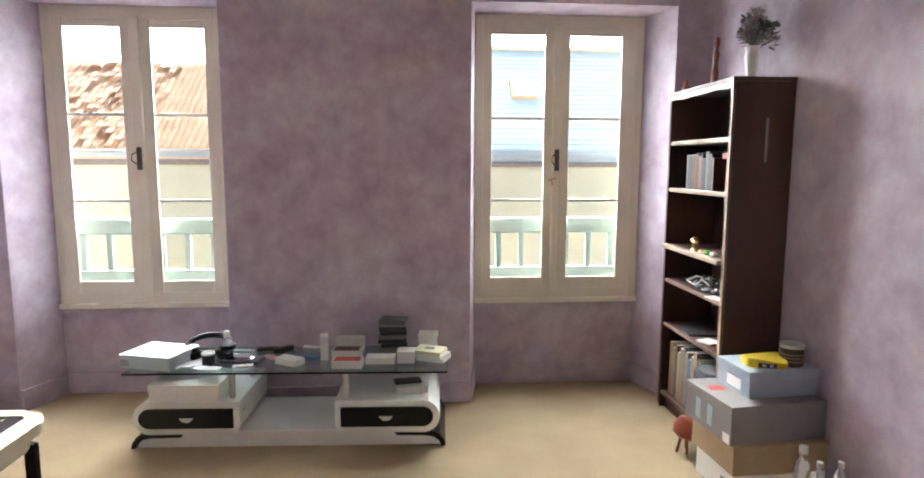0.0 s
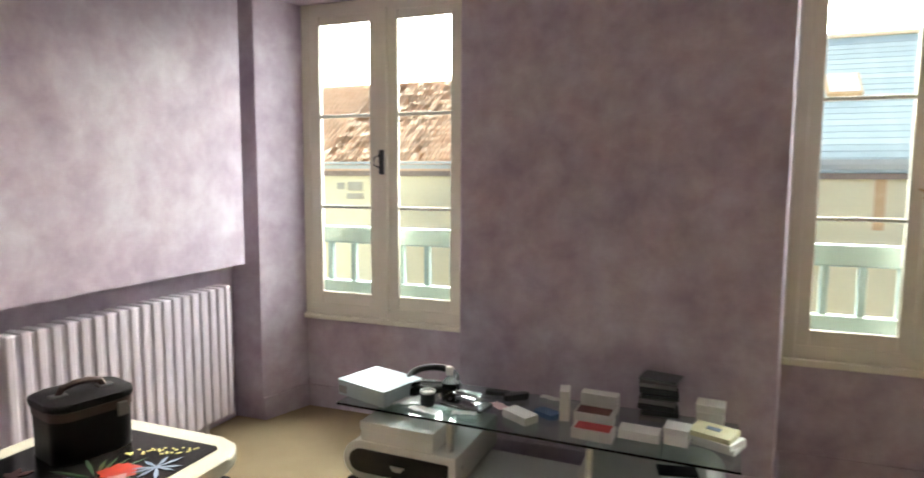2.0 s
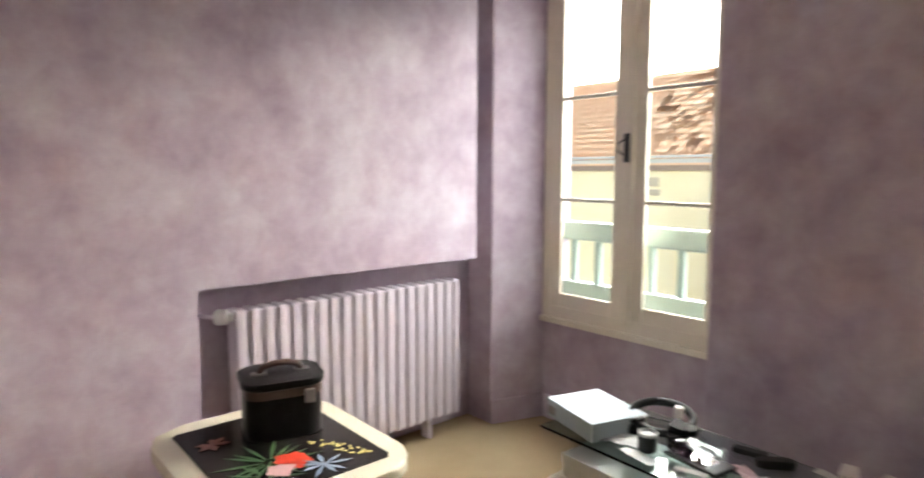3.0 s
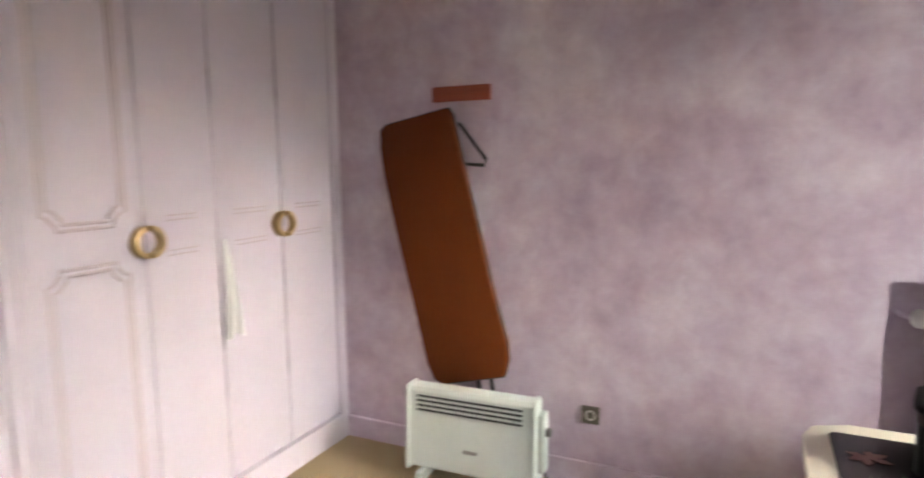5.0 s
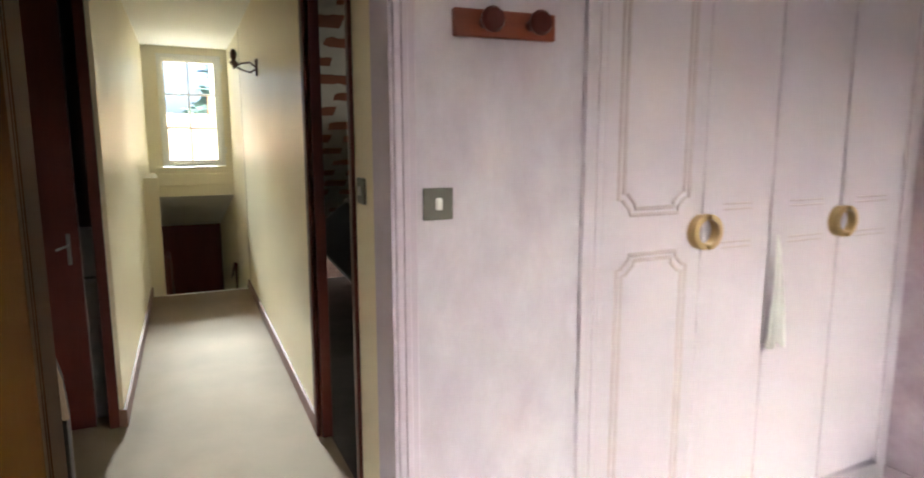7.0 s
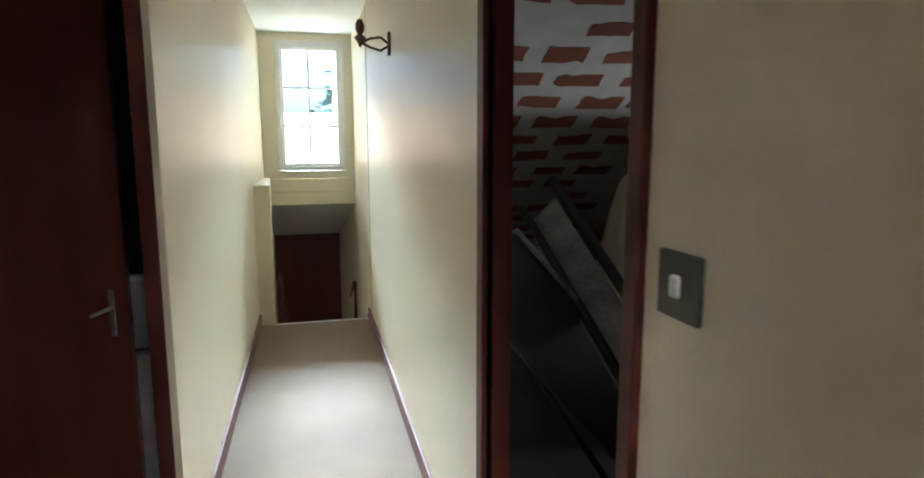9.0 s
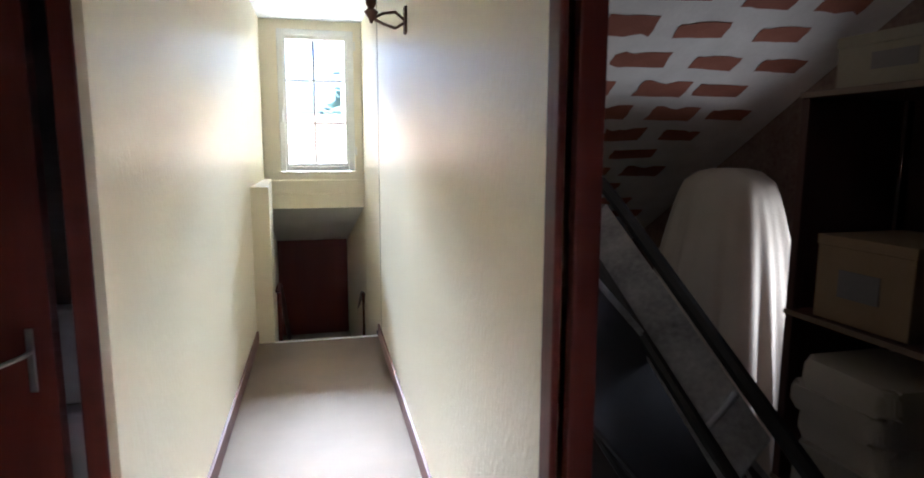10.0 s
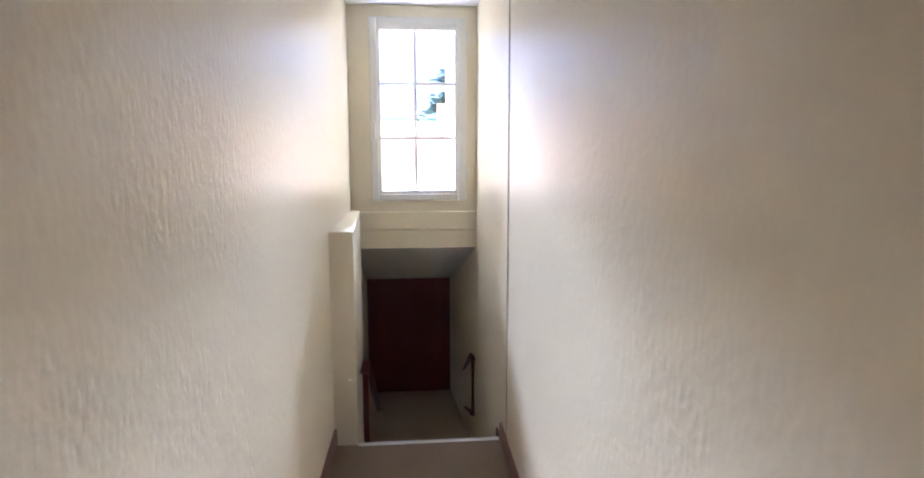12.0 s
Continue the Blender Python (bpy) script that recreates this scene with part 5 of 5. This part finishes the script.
for x in (-0.018, 0.012):
    part("print", prism(rounded(x - 0.009, -0.0695, x + 0.009, -0.055, 0.004), 0.009, 0.020), M_PAPER, o)
o = thing("wooden_instrument", pose(1.20, 3.02, 0.0), "dark carved wooden vessel with long neck and short legs", "ornament")
b = lathe([(0.01, -0.055), (0.05, -0.04), (0.065, 0.0), (0.05, 0.045), (0.018, 0.06), (0.014, 0.42), (0.022, 0.43), (0.014, 0.46)], 16, m=Matrix.Translation((0, 0, 0.115)) @ Matrix.Rotation(radians(28), 4, "Y"))
part("body", b, M_REDWOOD, o, smooth=True)
for x, yy in ((-0.05, -0.02), (-0.01, -0.05), (0.02, 0.03)):
    part("leg", tube([(x * 0.6, yy * 0.6, 0.07), (x, yy, 0.002)], 0.007), M_REDWOOD, o)

low = thing("side_table", pose(1.25, 1.80, 0.0), "small low white table with bottles standing on it", "table")
part("tabletop", box(-0.22, -0.2, 0.36, 0.26, 0.2, 0.385, 0.005), M_WHITE, low)
for x in (-0.19, 0.23):
    for yy in (-0.17, 0.17):
        part("leg", box(x - 0.018, yy - 0.018, 0, x + 0.018, yy + 0.018, 0.36, 0.003), M_WHITE, low)
for x, yy, s, dark in ((1.085, 1.95, 1.12, False), (1.115, 1.91, 0.86, False), (1.185, 1.91, 0.84, False), (1.065, 1.82, 0.80, True)):
    o = thing("glass_bottle", pose(x, yy, 0.3855), "small clear glass bottle with a metal cap" if not dark else "small dark glass vial with a pale cap", "bottle", "" if dark else "bottles on the low table")
    part("body", lathe([(0.020 * s, 0), (0.022 * s, 0.004), (0.022 * s, 0.075 * s), (0.010 * s, 0.098 * s), (0.010 * s, 0.115 * s)], 16), M_BLACKPLASTIC if dark else M_BOTTLE, o, smooth=True)
    part("cap", lathe([(0.0115 * s, 0.114 * s), (0.0115 * s, 0.135 * s)], 14), M_CHROME, o, smooth=True)

# ---- doors ----
dr = thing("bedroom_door", pose(0.207, 0.172, 0.008, 0, 0, 2), "varnished orange-brown wooden door, opened flat against the wall", "door")
part("leaf", box(0.0, 0.0, 0.0, 0.72, 0.036, 2.02, 0.003), M_DOORORANGE, dr)
for z in (0.25, 1.75):
    part("hinge", lathe([(0.008, 0), (0.008, 0.08)], 10, m=Matrix.Translation((-0.004, 0.018, z))), M_BRASS, dr)
part("handle", tube([(0.66, -0.002, 1.0), (0.66, -0.045, 1.0), (0.57, -0.05, 1.0)], 0.008), M_BRASS, dr)

rd = thing("hall_door", pose(0.362, -1.745, 0.006, 0, 0, 0), "dark red mahogany-stained hall door with a steel lever handle, ajar", "door")
part("leaf", box(0.0, -0.02, 0.0, 0.711, 0.02, 2.03, 0.002), M_MAHOGANY, rd)
hn = part("backplate", box(0.034, 0.02, 0.775, 0.050, 0.026, 0.915, 0.003), M_DULLSTEEL, rd, "steel backplate")
part("lever", tube([(0.042, 0.024, 0.865), (0.042, 0.055, 0.865), (0.05, 0.066, 0.863), (0.085, 0.072, 0.85)], 0.0055), M_DULLSTEEL, hn, smooth=True)
bm = box(0.262, -1.80, 0, 0.306, -1.682, 2.06, 0.004)
box(1.083, -1.80, 0, 1.15, -1.682, 2.06, 0.004, bm=bm)
box(0.262, -1.80, 2.04, 1.15, -1.680, 2.12, 0.004, bm=bm)
# wall coloured near-black so that the door gap reads as unlit
structure("wall_side_room", box(0.25, -2.2, 0, 1.3, -2.1, 2.31), M_DARKROOM, "side-room wall, its lack of light put into a near-black colour")
structure("panel_side_room", box(0.262, -1.90, 0.70, 0.42, -1.84, 0.93, 0.01, bm=box(0.262, -1.90, 0, 0.42, -1.84, 0.68, 0.01)), M_GREYBOX, "dull grey panel seen through the door gap")
structure("trim_hall_door", bm, M_MAHOGANY, "dark mahogany-stained door frame")
# mahogany stain brightened in colour, in place of light that misses the landing
M_DOOR_LIT = mat("red_brown_door_lit", (0.13, 0.016, 0.008), (0.19, 0.026, 0.013), 0.5, 2.0, 22, 0.1, stretch=(5, 5, 0.5))
ld = thing("landing_door", pose(-0.16, -6.68, -0.62), "plain dark red-brown door at the foot of the stairs", "door")
part("leaf", box(-0.37, -0.02, 0.005, 0.36, 0.012, 1.02, 0.003), M_DOOR_LIT, ld)

# chair with things on it, behind the bedroom door
ch = thing("tub_chair", pose(0.745, -0.88, 0.0), "large black upholstered tub chair with a pale rim", "chair")
arch = [(-0.47, 0.0)] + [(-0.47 * math.cos(math.pi * k / 14) ** 1, 0.40 + 0.605 * math.sin(math.pi * k / 14)) for k in range(15)] + [(0.47, 0.0)]
part("backrest", profile_y([(x * 0.862, z) for x, z in arch][::-1], -0.06, 0.02, 0.01), M_LEATHER, ch, smooth=True)
part("rim", tube([(x * 0.862, 0.02, z) for x, z in arch[1:-1]], 0.011), M_SHELFEDGE, ch, "pale piped rim", True)
part("seat", box(-0.27, -0.5, 0.10, 0.27, -0.06, 0.42, 0.04), M_GREYSHEET, ch, smooth=True)
o = thing("cloth", pose(0.62, -0.872, 0.0), "blue cloth hung over a dark chair", "cloth")
part("fold", box(-0.19, -0.06, 0.80, -0.07, 0.045, 0.895, 0.012), M_BLUE, o, smooth=True)
part("patch", box(-0.155, 0.044, 0.735, -0.105, 0.052, 0.80, 0.003), M_SPRIG, o, "yellow patch")

# ---- corridor fittings ----
sc = thing("wall_sconce", pose(-0.597, -2.96, 1.83), "wrought-iron wall sconce with a scrolled arm and candle cup", "wall lamp")
part("backplate", box(0.0, -0.022, -0.055, 0.014, 0.022, 0.055, 0.004), M_IRON, sc)
part("arm", tube([(0.01, 0, 0.0), (0.05, 0, 0.03), (0.10, 0, 0.022), (0.145, 0, 0.0)], 0.006), M_IRON, sc, smooth=True)
part("arm", tube([(0.01, 0, -0.01), (0.05, 0, -0.035), (0.10, 0, -0.02), (0.145, 0, 0.0), (0.165, 0, 0.02)], 0.006), M_IRON, sc, smooth=True)
part("candle_cup", lathe([(0.005, -0.03), (0.012, -0.01), (0.030, 0.015), (0.012, 0.03), (0.020, 0.045), (0.022, 0.075), (0.012, 0.10)], 14, m=Matrix.Translation((0.150, 0, 0.01))), M_IRON, sc, smooth=True)

for x, s in ((0.058, -1), (-0.628, 1)):
    o = thing("handrail", pose(x, -5.2, -0.3), "dark wooden handrail on the stair wall", "handrail")
    if s < 0:
        part("rail", tube([(0.0, 0.62, 0.62), (-0.012, 0.58, 0.66), (-0.02, 0.30, 0.46), (-0.02, -0.5, -0.05)], 0.018), M_MAHOGANY, o, smooth=True)
        part("post", box(-0.025, 0.60, -0.30, 0.005, 0.64, 0.62, 0.006), M_MAHOGANY, o)
    else:
        part("rail", tube([(0.03, -0.35, 0.34), (0.03, -0.45, 0.33), (0.03, -1.0, 0.0)], 0.018), M_MAHOGANY, o, smooth=True)
        part("rail", tube([(0.03, -0.35, 0.34), (0.03, -0.35, -0.05), (0.03, -1.0, -0.25)], 0.014), M_MAHOGANY, o, smooth=True)
        for yy, zz in ((-0.45, 0.32), (-0.95, 0.02)):
            part("bracket", tube([(0.03, yy, zz), (-0.03, yy, zz - 0.02)], 0.008), M_IRON, o)

# ---- attic closet ----
# sloping roof of brick panels, plastered joints
SL = math.atan(0.6)
roof = structure("ceiling_attic", box(-1.62, -4.4, 0.0, 0.02, 0.1, 0.08), M_MORTAR, "sloping attic ceiling of red brick panels and rough pale mortar")
roof.matrix_world = Matrix.Translation((-0.64, -0.50, 2.66)) @ Matrix.Rotation(SL, 4, "X")

batten = part("batten", tube([(-1.60, -3.6, -0.012), (-1.44, -0.2, -0.012)], 0.014, 6), M_STONE, roof)

sh = thing("shelving_unit", pose(-1.86, -1.40, 0.0), "dark wooden shelving unit crowded with boxes and linen", "shelving")
for yy in (-0.50, 0.47):
    for x in (-0.18, 0.19):
        part("post", box(x, yy, 0, x + 0.03, yy + 0.03, 1.45, 0.003), M_SHELF, sh)
for z in (0.24, 0.80, 1.47):
    b = part("shelf", box(-0.18, -0.50, z - 0.02, 0.222, 0.50, z, 0.003), M_SHELF, sh)
    part("shelf_edge", box(0.2225, -0.50, z - 0.018, 0.226, 0.50, z - 0.002), M_SHELFEDGE, b, "worn pale front edge")
part("back_panel", box(-0.195, -0.50, 0.0, -0.182, 0.50, 1.45, 0.002), M_SHELF, sh)
part("side_panel", box(-0.15, -0.495, 0.0, 0.19, -0.480, 1.45, 0.002), M_SHELF, sh)
for y, z, d, h, m, lab in ((-1.66, 0.8005, 0.30, 0.25, M_KRAFT, "brown cardboard box on attic shelving"), (-1.20, 0.2405, 0.40, 0.28, M_GREYBOX, "grey storage box on attic shelving"), (-1.28, 0.8005, 0.36, 0.40, M_NAVY, "dark blue crate on attic shelving"), (-1.62, 1.4705, 0.36, 0.14, M_STONE, "pale printed carton on attic shelving")):
    c = carton(-1.82, y, z, 0.32, d, h, 2, m, lab, 0.03)
    part("label", box(0.1605, -0.07, h * 0.3, 0.1635, 0.06, h * 0.62), M_GREYBOX, c, "dull printed label")
for k in range(5):
    o = thing("folded_linen", pose(-1.80 + 0.012 * math.sin(k * 2.3), -1.66 + 0.02 * math.sin(k * 1.7), 0.2405 + 0.086 * k, 0, 0, 6 * math.sin(k * 3.1)), "pale folded linen in a pile on attic shelving", "linen", "linen pile")
    b = prism(rounded(-0.17, -0.17, 0.17, 0.16, 0.04), 0, 0.084, 0.022)
    for v in b.verts:
        v.co += Vector((noise.noise(v.co * 9 + Vector((k, 0, 0))), noise.noise(v.co * 9 + Vector((0, k, 3))), 0)) * 0.02
    part("fold", b, M_CLOTH, o, smooth=True)

# dust sheet over a boxy piece, hanging in folds
dp = thing("draped_furniture", pose(-1.80, -2.42, 0.0, 0, 0, 12), "tall piece of furniture hidden under a white dust sheet", "dust sheet")
d = bmesh.new()
rings = []
for i in range(26):
    f = i / 25
    top = min(1.0, f / 0.10)
    fall = max(0.0, (f - 0.10) / 0.90)
    r = 0.02 + 0.115 * top + 0.21 * fall ** 0.62
    z = 1.225 - 0.035 * top ** 2 - 1.185 * fall
    ring = []
    for k in range(120):
        a = 6.28319 * k / 120
        sq = 1.0 / (abs(math.cos(a)) ** 3.2 + abs(math.sin(a)) ** 3.2) ** (1 / 3.2)
        wave = 0.06 * math.sin(7 * a + 1.5 * f) + 0.045 * math.sin(13 * a + 0.8 + 2 * f) + 0.03 * math.sin(23 * a + 3 * f)
        rr = r * (1 + (sq - 1) * 0.5) * (1 + min(1.0, fall * 1.8) * wave)
        ring.append(d.verts.new((rr * math.cos(a), rr * 1.05 * math.sin(a), z + 0.02 * noise.noise(Vector((a * 2, f * 4, 0))) * top + 0.03 * fall * math.sin(4 * a))))
    rings.append(ring)
d.faces.new(rings[0])
for a, c in zip(rings, rings[1:]):
    for k in range(120):
        d.faces.new((a[k], a[(k + 1) % 120], c[(k + 1) % 120], c[k]))
part("sheet", d, M_CLOTH, dp, smooth=True)


def slab(a, b, across, thick, bm=None):
    """A board between two points, reaching across, with some thickness."""
    a, b, w = Vector(a), Vector(b), Vector(across)
    n = (b - a).cross(w).normalized() * thick / 2
    bm = bm or bmesh.new()
    lo, hi = [[bm.verts.new(p + q) for p in (a, b, b + w, a + w)] for q in (-n, n)]
    bm.faces.new(lo[::-1])
    bm.faces.new(hi)
    for k in range(4):
        bm.faces.new((lo[k], lo[(k + 1) % 4], hi[(k + 1) % 4], hi[k]))
    bmesh.ops.recalc_face_normals(bm, faces=bm.faces[:])
    bmesh.ops.bevel(bm, geom=bm.edges[:], offset=thick * 0.2, segments=1, affect="EDGES", profile=0.5)
    return bm


M_WORNGREY = mat("worn_grey_board", (0.16, 0.16, 0.165), (0.50, 0.49, 0.48), 0.45, 7, 50, 0.3, spread=0.4, fine_mix=0.4)
o = thing("folding_table", pose(-1.0, -2.0, 0), "folded dark table leaning across the closet", "table")
part("panel", slab((0.061, -0.043, 0.998), (-0.60, 0.20, 0.20), (0.262, 0.131, -0.173), 0.03), M_SLATEGREY, o)
part("edge", slab((0.057, -0.047, 1.010), (-0.604, 0.196, 0.212), (0.022, 0.011, -0.0145), 0.036), M_WORNGREY, o, "worn grey edge strip")
part("leg", tube([(0.16, 0.05, 0.70), (-0.24, 0.34, 0.012)], 0.014), M_BLACKPLASTIC, o)
o = thing("lounger", pose(-1.3, -2.0, 0), "folded sun lounger with black rails and a grey sling", "lounger")
part("rail", tube([(0.02, -0.50, 1.17), (0.0, -0.42, 1.11), (-0.08, 0.62, 0.43), (-0.12, 1.25, 0.02)], 0.025), M_BLACKPLASTIC, o, smooth=True)
part("rail", tube([(0.20, -0.42, 1.05), (0.18, -0.30, 0.97), (0.06, 0.55, 0.36), (0.02, 1.06, 0.02)], 0.020), M_BLACKPLASTIC, o, smooth=True)
part("sling", slab((0.03, -0.42, 1.09), (-0.04, 0.42, 0.54), (0.145, 0.03, -0.12), 0.010), M_WORNGREY, o, "worn grey fabric sling")
part("crossbar", tube([(-0.02, 0.30, 0.62), (0.10, 0.32, 0.52)], 0.010), M_CHROME, o)
part("crossbar", tube([(0.10, 0.26, 0.545), (0.035, 0.72, 0.215)], 0.006), M_CHROME, o, "bright steel stay")
part("crossbar", tube([(0.05, 0.26, 0.575), (-0.005, 0.72, 0.245)], 0.006), M_CHROME, o, "bright steel stay")

# ---- pieces: attic bricks, roof tiles, slates ----
rng = random.Random(21)
kinds = []
for k in range(10):
    b = bmesh.new()
    w, d = rng.uniform(0.085, 0.118), rng.uniform(0.038, 0.056)
    rim = [(-w + 2 * w * q / 6, -d) for q in range(6)] + [(w, -d + 2 * d * q / 3) for q in range(3)] + [(w - 2 * w * q / 6, d) for q in range(6)] + [(-w, d - 2 * d * q / 3) for q in range(3)]
    bite = rng.uniform(0, 6.28)
    pts = [(x * (1 - 0.10 * rng.random()), y * (1 - (0.45 if math.cos(math.atan2(y, x) - bite) > 0.8 else 0.12) * rng.random())) for x, y in rim]
    prism(pts, -0.0015, 0.0, 0.0, b)
    me = bpy.data.meshes.new("brick")
    bmesh.ops.recalc_face_normals(b, faces=b.faces[:])
    b.to_mesh(me)
    b.free()
    me.materials.append(M_BRICK)
    kinds.append(me)
for i in range(25):
    for j in range(6):
        if rng.random() < 0.10 or 0.275 * j + (0.14 if i % 2 else 0) > 1.22:
            continue
        br = new("brick", kinds[rng.randrange(10)])
        br.parent = roof
        br.matrix_local = Matrix.Translation((-0.12 - 0.275 * j - (0.14 if i % 2 else 0) + rng.uniform(-0.02, 0.02), -0.16 - 0.158 * i, -0.001)) @ Matrix.Rotation(radians(rng.uniform(-4, 4)), 4, "Z")

# canal tiles: a short curved shell
t0 = bmesh.new()
arc0 = [t0.verts.new((0.064 * math.cos(math.pi * k / 7), 0.0, 0.024 * math.sin(math.pi * k / 7) + 0.014)) for k in range(8)]
arc1 = [t0.verts.new((0.056 * math.cos(math.pi * k / 7), 0.26, 0.021 * math.sin(math.pi * k / 7) + 0.004)) for k in range(8)]
for k in range(7):
    t0.faces.new((arc0[k], arc0[k + 1], arc1[k + 1], arc1[k]))
bmesh.ops.solidify(t0, geom=t0.faces[:], thickness=0.008)
bmesh.ops.recalc_face_normals(t0, faces=t0.faces[:])
tile = bpy.data.meshes.new("roof_tile")
t0.to_mesh(tile)
t0.free()
tile.materials.append(M_TERRACOTTA)
tile.shade_smooth()
tile.set_sharp_from_angle(angle=radians(45))
a1 = math.atan2(rise, 2.74)
dist = math.hypot(rise, 2.74)
rows_n = int(dist / 0.21)
for j in range(rows_n):
    for i in range(-9, 9):
        x = 0.13 * i + 0.25 + rng.uniform(-0.004, 0.004)
        s = 0.21 * j - 0.04
        ob = new("roof_tile", tile)
        ob.parent = house
        ob.matrix_local = Matrix.Translation((x, -0.14 + s * math.cos(a1), 7.615 + s * math.sin(a1))) @ Matrix.Rotation(a1 - 0.03 + rng.uniform(-0.006, 0.006), 4, "X") @ Matrix.Rotation(rng.uniform(-0.02, 0.02), 4, "Z")
# the rest of the tiled slope, joined
vs, fs = [], []
n0 = len(tile.vertices)
co = [v.co.copy() for v in tile.vertices]
po = [tuple(p.vertices) for p in tile.polygons]
for j in range(rows_n):
    for i in list(range(-48, -9)) + list(range(9, 41)):
        s = 0.21 * j - 0.04
        m = Matrix.Translation((0.13 * i + 0.25 + rng.uniform(-0.004, 0.004), -0.14 + s * math.cos(a1), 7.615 + s * math.sin(a1))) @ Matrix.Rotation(a1 - 0.03, 4, "X")
        k0 = len(vs)
        vs += [m @ c for c in co]
        fs += [tuple(k0 + k for k in p) for p in po]
rest = bpy.data.meshes.new("roof_tiles")
rest.from_pydata(vs, [], fs)
rest.materials.append(M_TERRACOTTA)
rest.shade_smooth()
rest.set_sharp_from_angle(angle=radians(45))
ob = tagged(new("roof_tiles", rest), kind="stuff")
ob.parent = house
dist2 = math.hypot(rise2, 2.72)
for j in range(int(dist2 / 0.16)):
    s = 0.16 * j
    c = part("slate_course", box(-5.45, 0.0, 0.0, 6.0, 0.20, 0.012), M_SLATE, house2)
    c.matrix_local = Matrix.Translation((0, -0.13 + s * math.cos(a2), 7.592 + s * math.sin(a2))) @ Matrix.Rotation(a2 - 0.045, 4, "X")
